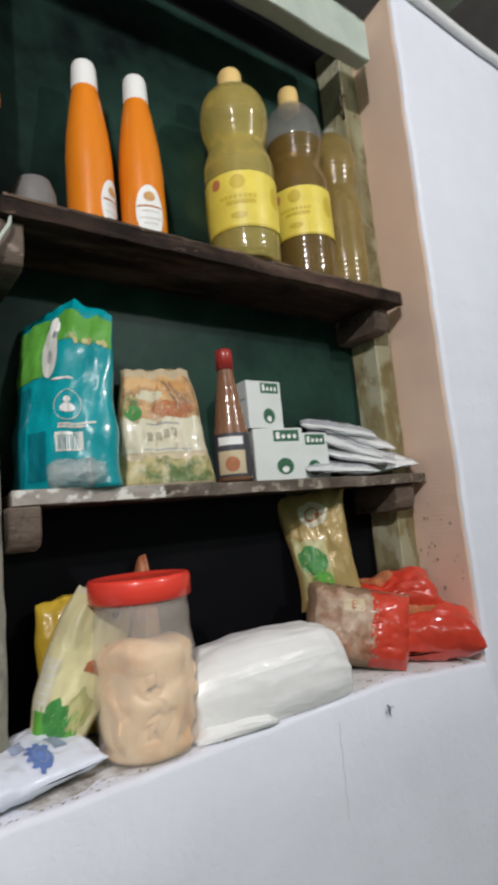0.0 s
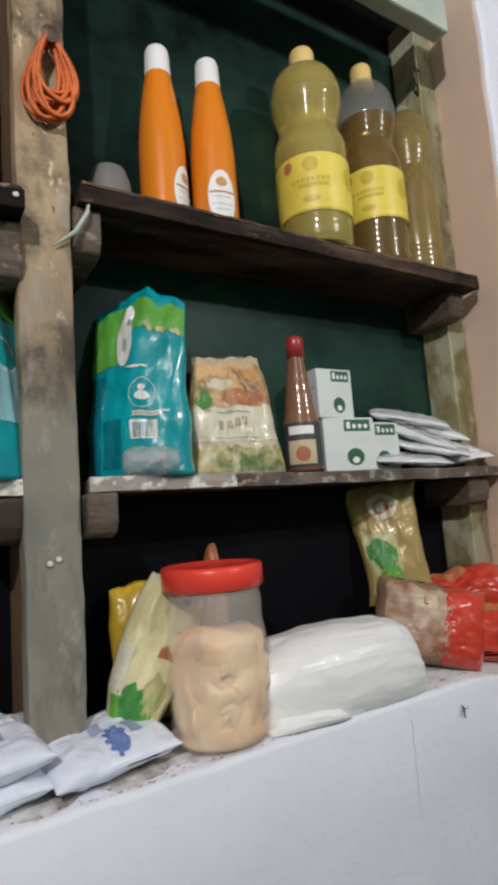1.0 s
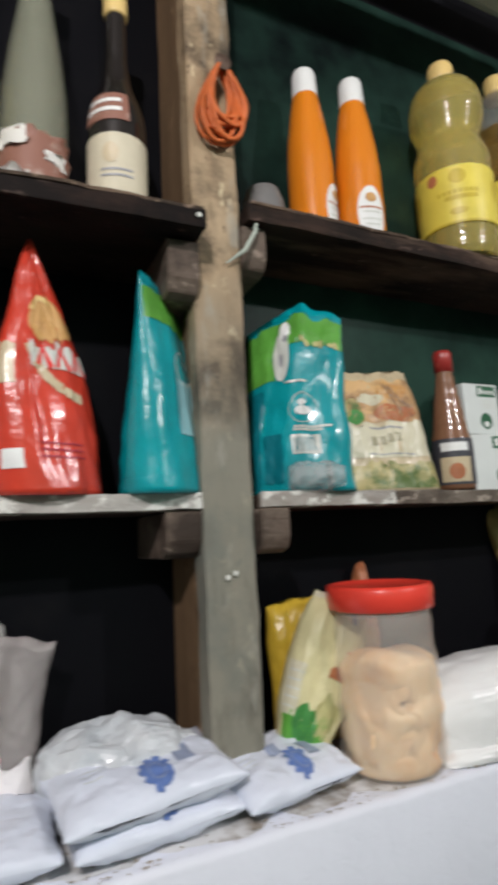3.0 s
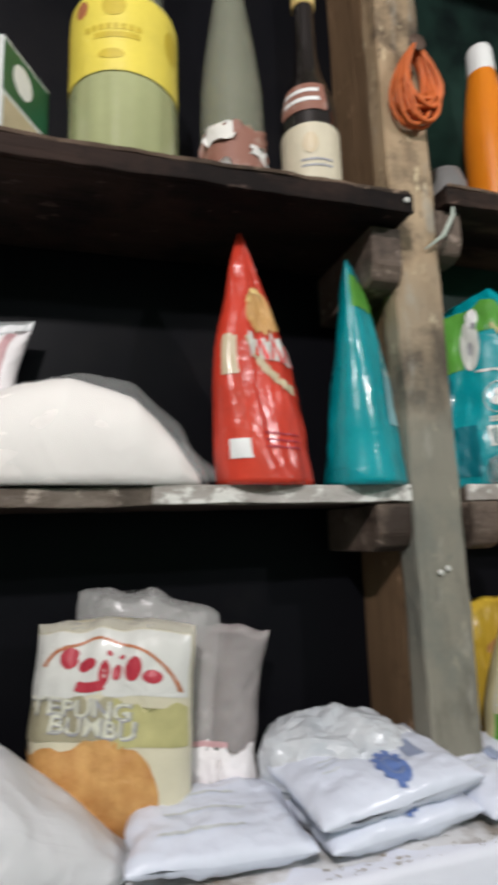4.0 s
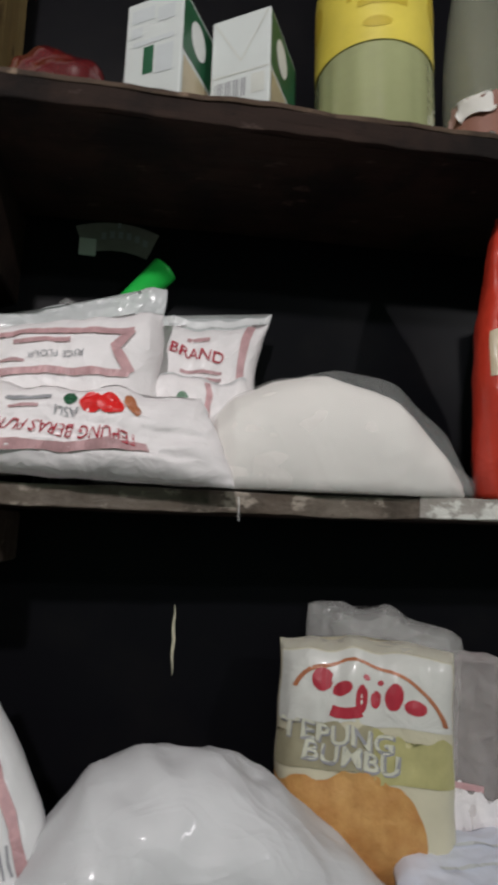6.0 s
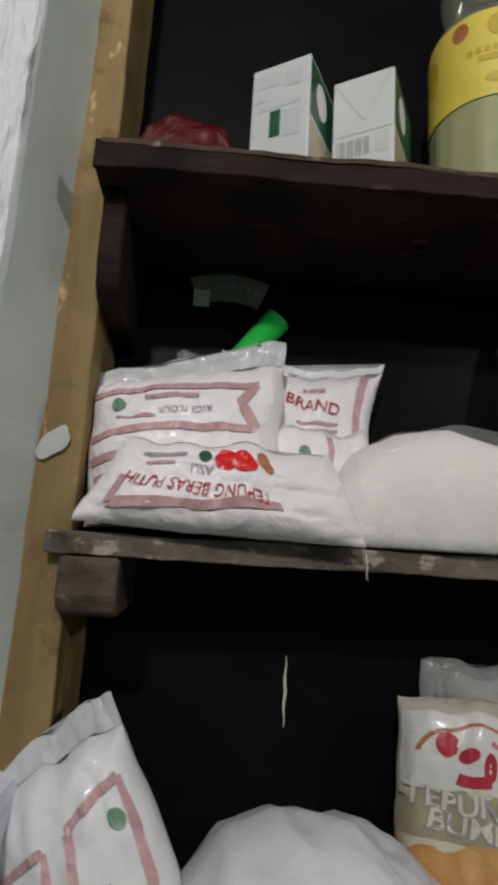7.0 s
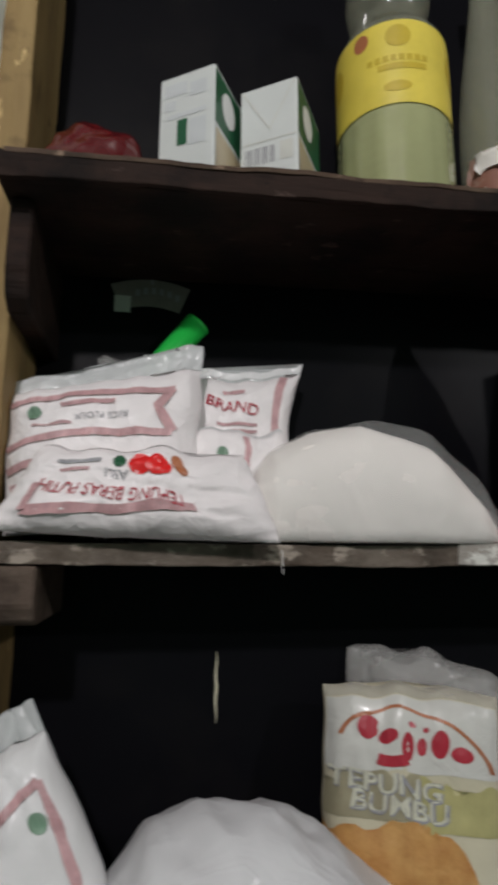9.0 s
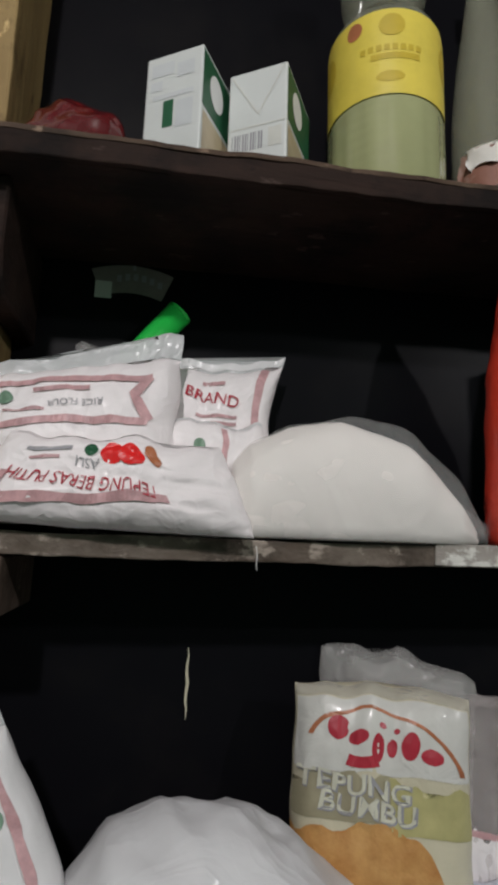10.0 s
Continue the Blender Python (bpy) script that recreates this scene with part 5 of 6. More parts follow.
for x, z in ((0.21, 1.37), (0.2, 1.366), (0.165, 1.788)):
    nl = thing("nail", "small bright nail head in the wood", "nail", pose(x, -0.008 if z < 1.5 else -0.052, z, 90, 0, 0), "nail heads")
    part("head", lathe([(0, 0), (0.0035, 0), (0.003, 0.0015), (0, 0.002)], 10), M_silver_ink, nl)
    part("shank", lathe([(0.0012, -0.01), (0.0012, 0)], 8), M_iron, nl)

# ---------------------------------------------------------------- left bay, top shelf


def top_z(x):
    return TOPL + 0.016 * (x + 0.531) / 0.707 + 0.003


s = thing("soy_sauce_bottle", "dark soy sauce bottle with a cream label", "bottle", pose(0.089, 0.035, top_z(0.089), 0, 0, -18))
prof = smooth_profile([(0.034, 0), (0.037, 0.008), (0.037, 0.14), (0.033, 0.165), (0.019, 0.205), (0.014, 0.24), (0.0135, 0.315)], 50)
part("glass", lathe([(0, 0)] + prof), M_soy, s, "", True)
rf = radius_of(prof)
la = part("label", band(rf, -190, 10, 0.03, 0.112, 0.0008, 32, 4), M_creamlabel, s, "cream paper label", True)
part("label_mark", band(rf, -112, -82, 0.07, 0.098, 0.0014, 8, 8, "oval"), M_beige, la)
for q in (0.052, 0.06):
    part("print_bar", band(rf, -115, -55, q, q + 0.003, 0.0014, 8, 1), M_grey_ink, la)
nk = part("neck_label", band(rf, -160, -60, 0.13, 0.172, 0.001, 20, 6), M_pinklabel, s, "small reddish shoulder label", True)
part("print_bar", band(rf, -150, -75, 0.142, 0.148, 0.0016, 10, 1), M_white_ink, nk)
part("print_bar", band(rf, -150, -75, 0.156, 0.162, 0.0016, 10, 1), M_white_ink, nk)
part("cap", lathe([(0.0155, 0.31), (0.016, 0.313), (0.016, 0.338), (0.014, 0.342), (0, 0.342)], 24, lambda a, q: 0.02 * math.sin(a * 24)), M_capyellow, s, "ochre cap", True)

g = thing("glass_bottle", "dusty clear glass bottle with a torn pink label", "bottle", pose(-0.011, 0.05, top_z(-0.011), 0, 0, -8))
prof = smooth_profile([(0.037, 0), (0.041, 0.008), (0.041, 0.12), (0.0395, 0.17), (0.033, 0.23), (0.024, 0.29), (0.017, 0.34), (0.016, 0.38)], 50)
part("glass", lathe([(0, 0)] + prof), M_glassy, g, "", True)
rf = radius_of(prof)
part("label", torn(band(rf, -165, -15, 0.02, 0.1, 0.0008, 40, 14), 0.008), M_pinklabel, g, "torn pink label", True)
for k, (a0, a1, z0, z1) in enumerate(((-150, -95, 0.075, 0.11), (-120, -60, 0.02, 0.045), (-70, -30, 0.06, 0.085))):
    part("paper_scrap", torn(band(rf, a0, a1, z0, z1 - 0.008, 0.0018, 20, 8), 0.011, k * 3.0), M_paper, g, "torn white paper scrap", True)
part("cap", lathe([(0.018, 0.37), (0.018, 0.405), (0, 0.407)], 24), M_capwhite, g, "white cap", True)
sc = thing("paper_scrap", "curled torn scrap of white paper", "paper", pose(-0.055, 0.0, top_z(-0.055), 0, 0, 12))
c = bmesh.new()
gr = {}
for a in range(8):
    for b in range(6):
        u, v = a / 7, b / 5
        gr[a, b] = c.verts.new(((u - 0.5) * 0.038 + 0.012 * v, 0.012 * math.sin(u * 4 + v * 2), v * 0.05 * (0.75 + 0.25 * noise.noise(Vector((u * 4, 1, 0))))))
for a in range(7):
    for b in range(5):
        c.faces.new((gr[a, b], gr[a + 1, b], gr[a + 1, b + 1], gr[a, b + 1]))
bmesh.ops.solidify(c, geom=c.faces[:], thickness=0.0006)
part("sheet", c, M_paper, sc, "", True)

oil_bottle(-0.146, 0.035, top_z(-0.146), 0.061, 0.37, M_oilgreen, "half-full oil bottle with a yellow label", fill=0.34, lab=(0.29, 0.56), label_turn=-14, upper=M_glassy, tropical=True)


def end_carton(m, w, d, h, kind):
    """A carton that shows its folded end, with a green side."""
    t = carton("milk_carton", "white coconut milk carton with its folded end outward", w, d, h, m)
    f = -d / 2 - 0.0004
    if kind:
        fold = bmesh.new()
        for a, b in (((-0.46, 0.98), (0.02, 0.6)), ((0.02, 0.6), (0.46, 0.98)), ((-0.48, 0.5), (0.48, 0.5))):
            p0, p1 = Vector((a[0] * w, f, a[1] * h)), Vector((b[0] * w, f, b[1] * h))
            n = Vector((-(p1 - p0).z, 0, (p1 - p0).x)).normalized() * 0.0007
            fold.faces.new([fold.verts.new(q) for q in (p0 - n, p1 - n, p1 + n, p0 + n)])
        part("fold_line", fold, M_silver_ink, t)
        for k in range(12):
            part("barcode_line", sheet(w * (-0.42 + 0.045 * k), w * (-0.42 + 0.045 * k + (0.03 if k % 3 else 0.015)), h * 0.3, h * 0.45, f), M_grey_ink, t)
        part("code_box", sheet(w * 0.2, w * 0.42, h * 0.3, h * 0.46, f), M_silver_ink, t)
    else:
        part("green_mark", sheet(-w * 0.16, w * 0.02, h * 0.38, h * 0.6, f), M_darkgreen, t)
        part("pale_panel", sheet(-w * 0.36, w * 0.36, h * 0.62, h * 0.66, f), M_faint, t)
        for x0, x1, z0, z1 in ((-0.4, 0.0, 0.82, 0.93), (0.06, 0.36, 0.78, 0.9), (-0.4, -0.2, 0.7, 0.78)):
            part("print_block", sheet(w * x0, w * x1, h * z0, h * z1, f), M_faint, t)
        part("print_block", sheet(w * 0.06, w * 0.36, h * 0.36, h * 0.58, f), M_faint, t)
    part("side_panel", side_sheet(-d * 0.48, d * 0.48, h * 0.52, h * 0.97, w / 2 + 0.0004), M_darkgreen, t, "dark green side panel")
    part("side_mark", side_sheet(-d * 0.3, d * 0.1, h * 0.62, h * 0.9, w / 2 + 0.0008, True), M_white_ink, t)
    part("side_print_or_shade", side_sheet(-d * 0.45, d * 0.45, h * 0.12, h * 0.48, w / 2 + 0.0004), M_beige, t)
    return t


end_carton(pose(-0.357, 0.022, top_z(-0.357), 0, 0, -31), 0.06, 0.075, 0.128, False)
end_carton(pose(-0.275, 0.026, top_z(-0.277), 0, 0, -31), 0.06, 0.08, 0.126, True)
r = thing("red_package", "small dark red plastic package at the shelf end", "package", pose(-0.462, 0.03, top_z(-0.462)))
part("film", sack(0.105, 0.08, 0.085, 3.3, 0.14, 2.2, sharp=0.5), M_darkred, r, "", True)
part("ear", wisp([(0.03 + 0.008 * k, -0.02, 0.018) for k in range(4)], 0.02), M_darkred, r)

# ---------------------------------------------------------------- left bay, middle shelf
Z = MID + 0.003
p = Pouch(0.15, 0.262, 0.095, "stand", 11.2, 0.004, 0.95, 0.3)
t = pouch_thing("detergent_pouch", "teal stand-up pouch seen along its thin side", "pouch", p, pose(0.145, 0.042, Z, 0, 0, 52), M_teal, "teal pouches")
part("green_print", p.patch(-0.98, 0.98, 0.78, 0.93, 0.0011, 18, 6), M_green, t, "", True)
part("pale_panel", p.patch(-0.5, 0.35, 0.26, 0.52, 0.0012, 12, 8), M_paleteal, t, "pale text panel", True)
part("round_mark", p.arc(-0.2, 0.58, 0.3, 0.08, 0, 360, 0.1), M_silver_ink, t)
seals(t, p, M_teal)
p = Pouch(0.118, 0.292, 0.085, "stand", 12.9, 0.005, 0.05, -1.0, taper=1.9, lean=-0.03)
t = pouch_thing("snack_pouch", "glossy red stand-up pouch with a golden snack picture", "pouch", p, pose(0.01, 0.026, Z, 0, 0, 22), M_red)
part("picture", p.patch(-0.5, 0.85, 0.58, 0.76, 0.0012, 18, 12, True, wave=0.03), M_orangeprint, t, "orange snack picture", True)
part("snack_curl", p.arc(-0.05, 0.68, 0.4, 0.07, 40, 170, 0.3, 0.0022), M_capyellow, t)
part("pale_swoosh", p.arc(0.75, 0.6, 1.2, 0.24, 190, 262, 0.16, 0.0018), M_beige, t, "pale curved noodle band")
part("name_shape", p.patch(-0.45, 0.95, 0.47, 0.56, 0.0016, 14, 6, wave=0.05), M_silver_ink, t, "pale name band")
for k in range(3):
    part("name_shape", p.stroke([(-0.3 + 0.42 * k, 0.475), (-0.16 + 0.42 * k, 0.55), (-0.02 + 0.42 * k, 0.47)], 0.06, 0.0026), M_brightred, t)
part("white_tab", p.patch(-0.94, -0.68, 0.09, 0.16, 0.0014, 6, 4), M_white_ink, t, "white price tab")
part("side_picture", p.patch(-0.97, -0.74, 0.4, 0.56, 0.0014, 6, 8, wave=0.03), M_beige, t, "", True)
for k in range(3):
    part("print_bar", p.patch(-0.4, 0.4, 0.13 + 0.025 * k, 0.137 + 0.025 * k, 0.0014, 8, 1), M_crimson, t)
seals(t, p, M_red)

f = thing("flour_bag", "slumped clear plastic bag of white flour", "bag", pose(-0.186, 0.046, Z, 0, 0, -3))
LX = (-0.122, -0.115, -0.1, -0.06, -0.01, 0.05, 0.095, 0.122)
part("flour", loaf(LX, (0.045, 0.072, 0.088, 0.106, 0.115, 0.098, 0.05, 0.006), (0.08, 0.105, 0.12, 0.13, 0.13, 0.12, 0.1, 0.06), 2.5, 4.1, 0.025, 0.03), M_flour, f, "", True)
part("clear_film", loaf((-0.124, -0.116, -0.1, -0.06, -0.01, 0.05, 0.1, 0.13), (0.046, 0.074, 0.09, 0.109, 0.12, 0.114, 0.068, 0.008), (0.082, 0.107, 0.122, 0.132, 0.132, 0.123, 0.105, 0.065), 2.5, 4.6, 0.03, 0.06), M_clear, f, "loose clear film around the flour", True)
part("knot", tube([(0.1, 0.01, 0.03), (0.125, 0.0, 0.02), (0.15, -0.012, 0.008)], [0.025, 0.012, 0.004], 10), M_clear, f, "", True)
part("gathered_end", wisp([(-0.115 - 0.003 * k, -0.03 - 0.006 * k, 0.02) for k in range(5)], 0.03, 1.0), M_header, f, "", True)
p = Pouch(0.178, 0.184, 0.06, "pillow", 14.2, 0.005, 1.05, 0.4, head=0.15, slant=-0.2)
t = pouch_thing("rice_flour_bag", "white rice flour bag with pink ribbon print, upside down", "bag", p, pose(-0.436, 0.032, Z + 0.008, -8, -3, -3), M_flourfilm, "rice flour bags")
for v, sag in ((0.33, -0.06), (0.46, -0.07), (0.7, -0.03)):
    part("ribbon_print", p.stroke([(-0.93 + 1.65 * k / 40, v + 0.02 + sag * (1 - k / 22) ** 2 * (k < 22) - 0.03 * k / 40) for k in range(41)], 0.04, 0.0018), M_pinkred, t, "pink patterned ribbon")
part("ribbon_print", p.stroke([(0.7, 0.69), (0.56, 0.6), (0.6, 0.56), (0.73, 0.45)], 0.05, 0.0018), M_pinkred, t)
part("inscription", p.words("RICE FLOUR", 0.0, 0.56, 0.036, turn=180), M_grey_ink, t)
part("green_mark", p.patch(-0.76, -0.62, 0.56, 0.65, 0.0016, 8, 8, True), M_greymark, t, "dull green round mark")
part("print_bar", p.patch(-0.42, 0.14, 0.63, 0.66, 0.0016, 10, 1, wave=0.02), M_pinkred, t)
part("print_bar", p.patch(-0.7, -0.3, 0.52, 0.535, 0.0016, 10, 1, wave=0.02), M_pinkred, t)
part("ribbon_print", p.stroke([(-0.9 + 1.5 * k / 40, 0.25 - 0.05 * (1 - k / 40) ** 2) for k in range(41)], 0.04, 0.0018), M_pinkred, t)
p = Pouch(0.238, 0.075, 0.046, "pillow", 15.5, 0.005, 0.72)
t = pouch_thing("rice_flour_bag", "white rice flour bag slumped on the shelf, upside down", "bag", p, pose(-0.405, -0.016, Z + 0.003, -15, 2, -3), M_flourfilm, "rice flour bags")
part("ribbon_print", p.stroke([(-0.78 + 1.2 * k / 40, 0.17 + 0.1 * k / 40) for k in range(41)], 0.03, 0.0018), M_pinkred, t, "pink patterned ribbon")
part("ribbon_print", p.stroke([(-0.78, 0.17 + 0.3 * k / 10) for k in range(11)], 0.028, 0.0018), M_pinkred, t)
part("inscription", p.words("TEPUNG BERAS PUTIH", -0.2, 0.4, 0.15, 0.002, turn=176, squeeze=0.86), M_crimson, t)
part("inscription", p.words("ASLI", -0.2, 0.62, 0.11, 0.002, turn=178), M_grey_ink, t)
part("red_fruit", p.patch(-0.1, 0.08, 0.6, 0.84, 0.0016, 8, 8, True), M_brightred, t, "bright red fruit print")
part("red_fruit", p.patch(0.04, 0.24, 0.56, 0.8, 0.002, 8, 8, True), M_brightred, t)
part("leaf_print", p.patch(-0.24, -0.12, 0.7, 0.86, 0.0016, 6, 4, True), M_darkgreen, t)
part("leaf_print", p.patch(0.26, 0.38, 0.6, 0.84, 0.0016, 6, 4, True), M_terracotta, t)
part("print_bar", p.patch(-0.72, -0.34, 0.74, 0.79, 0.0016, 10, 1), M_grey_ink, t)
part("print_bar", p.patch(-0.66, -0.42, 0.64, 0.68, 0.0016, 10, 1), M_pinkred, t)
seals(t, p, M_flourfilm, True)
p = Pouch(0.155, 0.185, 0.05, "pillow", 16.8, 0.005, 1.1, 0.8, slump=-0.08, head=0.06)
t = pouch_thing("rice_flour_bag", "white rice flour bag with pink lettering behind the others", "bag", p, pose(-0.338, 0.085, Z, -5, 3, -8), M_flourfilm, "rice flour bags")
part("ribbon_print", p.patch(0.74, 0.84, 0.42, 0.93, 0.0012, 2, 12), M_pinkred, t, "pink patterned ribbon", True)
part("ribbon_print", p.patch(-0.6, 0.6, 0.42, 0.46, 0.0012, 14, 2), M_pinkred, t, "", True)
part("inscription", p.words("BRAND", 0.2, 0.74, 0.066, 0.002, turn=-8, bold=0.01), M_crimson, t)
for k in range(3):
    part("print_bar", p.patch(0.0, 0.55, 0.55 + 0.04 * k, 0.568 + 0.04 * k, 0.0014, 8, 1), M_pinkred, t)
part("print_bar", p.patch(0.05, 0.35, 0.82, 0.845, 0.0014, 8, 1), M_pinkred, t)
seals(t, p, M_white)
p = Pouch(0.1, 0.105, 0.04, "pillow", 17.1, 0.005)
t = pouch_thing("rice_flour_bag", "small white rice flour bag wedged between two others", "bag", p, pose(-0.325, 0.035, Z + 0.004, -8, 2, -6), M_flourfilm, "rice flour bags")
part("ribbon_print", p.patch(0.2, 0.32, 0.3, 0.92, 0.0012, 2, 10), M_pinkred, t, "pink patterned ribbon", True)
part("green_mark", p.patch(-0.3, -0.1, 0.62, 0.78, 0.0014, 8, 8, True), M_greymark, t)
seals(t, p, M_white)
gt = thing("green_tube", "rolled bright green plastic tube behind the flour bags", "tube", pose(-0.41, 0.095, Z + 0.168, -6, 38, 0))
part("wall", lathe([(0.013, 0), (0.0135, 0.03), (0.0145, 0.088), (0.0125, 0.0885), (0.0115, 0.03), (0.011, 0.0)], 20, lambda a, q: 0.05 * math.sin(a * 3 + q * 30)), M_greentube, gt, "", True)
part("rim", lathe([(0.0125, 0.086), (0.0148, 0.087), (0.0148, 0.09), (0.0125, 0.0905)], 20, lambda a, q: 0.05 * math.sin(a * 3 + q * 30)), M_greentube, gt, "", True)
p = Pouch(0.08, 0.192, 0.03, "pillow", 18.4, 0.006)
t = pouch_thing("clear_bag", "hazy clear plastic bag behind the flour", "bag", p, pose(-0.43, 0.1, Z, -2, 3, 0), M_haze)
part("fold", p.patch(-0.7, 0.7, 0.8, 0.9, 0.0015, 10, 3), M_haze, t, "", True)

st = thing("sticker", "worn arched grey sticker on the black backing", "sticker", pose(-0.408, BACK + 0.0015, 1.718))
ar = bmesh.new()
prev = None
for k in range(17):
    a = radians(112 - 44 * k / 16)
    row = [ar.verts.new((0.11 * q * math.cos(a), 0, 0.11 * q * math.sin(a) - 0.075)) for q in (0.8, 1.1)]
    if prev:
        ar.faces.new((prev[0], row[0], row[1], prev[1]))
    prev = row
part("backing_film", ar, M_sticker, st)
part("code_box", sheet(-0.04, -0.022, 0.004, 0.024, -0.001), M_silver_ink, st)
for k in range(6):
    part("letter_bar", sheet(-0.017 + 0.009 * k, -0.012 + 0.009 * k, 0.028 - 0.0008 * (k - 2) ** 2, 0.036 - 0.0008 * (k - 2) ** 2, -0.001), M_grey_ink, st)
part("tear", sheet(0.0, 0.003, 0.04, 0.062, -0.0008), M_grey_ink, st)
sl = bmesh.new()
pv = None
for k in range(9):
    row = [sl.verts.new((-0.325 + s * (0.0015 * math.sin(math.pi * (k + 0.4) / 9)) + 0.0008 * math.sin(k * 2), BACK + 0.0015, 1.285 + 0.069 * k / 8)) for s in (-1, 1)]
    if pv:
        sl.faces.new((pv[0], pv[1], row[1], row[0]))
    pv = row
structure("trim_slit", sl, M_cream, "narrow pale slit scratched through the black backing", "scratch")

thread = thing("loose_thread", "short pale thread hanging from the shelf edge", "thread", pose(-0.283, -0.004, MID - 0.004))
part("strand", tube([(0, 0, 0), (0.0008, -0.001, -0.008), (0.0004, -0.001, -0.016), (0.0012, 0, -0.02)], 0.0004, 5), M_white_ink, thread)

# ---------------------------------------------------------------- left bay, ledge
Z = LEDGE + 0.003
p = Pouch(0.16, 0.2, 0.06, "pillow", 19.3, 0.004, 1.0, 0.1)
t = pouch_thing("seasoned_flour_pouch", "white seasoned flour pouch with a fried food picture", "pouch", p, pose(-0.158, 0.043, Z, -5, 1.5, -18), M_cream)
part("white_print", p.patch(-0.96, 0.96, 0.66, 0.95, 0.0009, 20, 12), M_offwhite, t, "white upper print", True)
part("oval_border", p.arc(0.04, 0.72, 0.84, 0.18, 5, 170, 0.07, 0.0022, slope=-0.06), M_terracotta, t, "reddish arched border")
for u0, u1, v0, v1 in ((-0.6, -0.36, 0.79, 0.885), (-0.36, -0.14, 0.765, 0.825), (0.44, 0.68, 0.715, 0.775)):
    part("name_shape", p.patch(u0, u1, v0, v1, 0.0018, 12, 12, True), M_crimson, t, "crimson rounded shape", True)
for u0, u1, v0, v1 in ((-0.1, 0.03, 0.7, 0.815), (0.06, 0.18, 0.735, 0.805), (0.22, 0.42, 0.725, 0.835)):
    part("name_shape", p.patch(u0, u1, v0, v1, 0.0018, 12, 12, True), M_crimson, t, "", True)
for u, v in ((-0.04, 0.835), (0.12, 0.825)):
    part("name_dot", p.patch(u, u + 0.075, v, v + 0.024, 0.0018, 6, 6, True), M_crimson, t)
part("name_shape", p.stroke([(-0.36 + 0.33 * k / 16, 0.715 - 0.03 * math.sin(math.pi * k / 20) + 0.012 * k / 16) for k in range(17)], 0.055), M_crimson, t)
part("lime_print", p.patch(0.1, 0.96, 0.44, 0.63, 0.0012, 14, 8, wave=0.06), M_lime, t, "pale lime print", True)
part("grey_band", p.patch(-0.97, 0.1, 0.47, 0.64, 0.0012, 12, 6, wave=0.05), M_olive_ink, t, "", True)
part("inscription", p.words("TEPUNG", -0.3, 0.61, 0.076, 0.0034, -5, squeeze=1.22, bold=0.02), M_letter, t, "raised pale lettering")
part("inscription", p.words("BUMBU", -0.16, 0.525, 0.076, 0.0034, -5, squeeze=1.22, bold=0.02), M_letter, t, "raised pale lettering")
part("word_shadow", p.words("TEPUNG", -0.29, 0.605, 0.077, 0.003, -5, squeeze=1.22, bold=0.045), M_grey_ink, t)
part("word_shadow", p.words("BUMBU", -0.15, 0.52, 0.077, 0.003, -5, squeeze=1.22, bold=0.045), M_grey_ink, t)
part("picture", p.patch(-0.75, 0.66, 0.02, 0.47, 0.0014, 24, 18, True, wave=0.035), M_orangeprint, t, "fried food picture", True)
part("picture", p.patch(-0.98, 0.0, 0.1, 0.43, 0.0018, 14, 12, wave=0.06), M_orangeprint, t, "", True)
seals(t, p, M_haze, True)
p = Pouch(0.15, 0.226, 0.03, "pillow", 20.3, 0.006, 1.05, slant=0.12)
t = pouch_thing("clear_bag", "hazy clear bag behind the flour pouch", "bag", p, pose(-0.122, 0.095, Z, -3, 3, -14), M_haze)
part("fold", p.patch(-0.7, 0.8, 0.86, 0.95, 0.0015, 10, 3), M_haze, t, "", True)
p = Pouch(0.158, 0.185, 0.06, "pillow", 21.3, 0.006, 0.94, 1.2)
t = pouch_thing("rice_flour_bag", "hazy white flour bag with faint pink print", "bag", p, pose(-0.068, 0.088, Z, -4, 5, -24), M_haze2, "rice flour bags")
part("ribbon_print", p.patch(-0.2, 0.6, 0.36, 0.39, 0.0012, 12, 2), M_pinkred, t, "faint pink ribbon", True)
part("flour", p.patch(-0.97, 0.97, 0.01, 0.36, 0.0004, 20, 14, wave=0.12), M_flourfilm, t, "white flour in the lower half", True)
part("green_mark", p.patch(-0.3, -0.12, 0.4, 0.47, 0.0016, 6, 6, True), M_greymark, t)
seals(t, p, M_haze2)
b = thing("plastic_bag", "large taut white plastic bag on the ledge", "bag", pose(-0.3, -0.01, Z, 0, 0, 4))
part("bag_body", loaf((-0.15, -0.128, -0.09, -0.045, 0.005, 0.052, 0.105, 0.14, 0.165), (0.02, 0.075, 0.127, 0.137, 0.135, 0.112, 0.066, 0.03, 0.004), (0.05, 0.11, 0.14, 0.15, 0.15, 0.145, 0.12, 0.09, 0.03), 2.3, 6.6, 0.03, 0.09), M_sack, b, "", True)
part("gathered_end", tube([(-0.125, -0.02, 0.05), (-0.143, -0.035, 0.03), (-0.15, -0.045, 0.012)], [0.03, 0.02, 0.007], 12), M_sack, b, "", True)
p = Pouch(0.136, 0.187, 0.05, "pillow", 22.9, 0.005, 0.75, slant=-0.14, head=0.14, ridge=0.012)
t = pouch_thing("rice_flour_bag", "white rice flour bag leaning at the jamb", "bag", p, pose(-0.456, -0.02, Z + 0.022, -8, -24, -6), M_white, "rice flour bags")
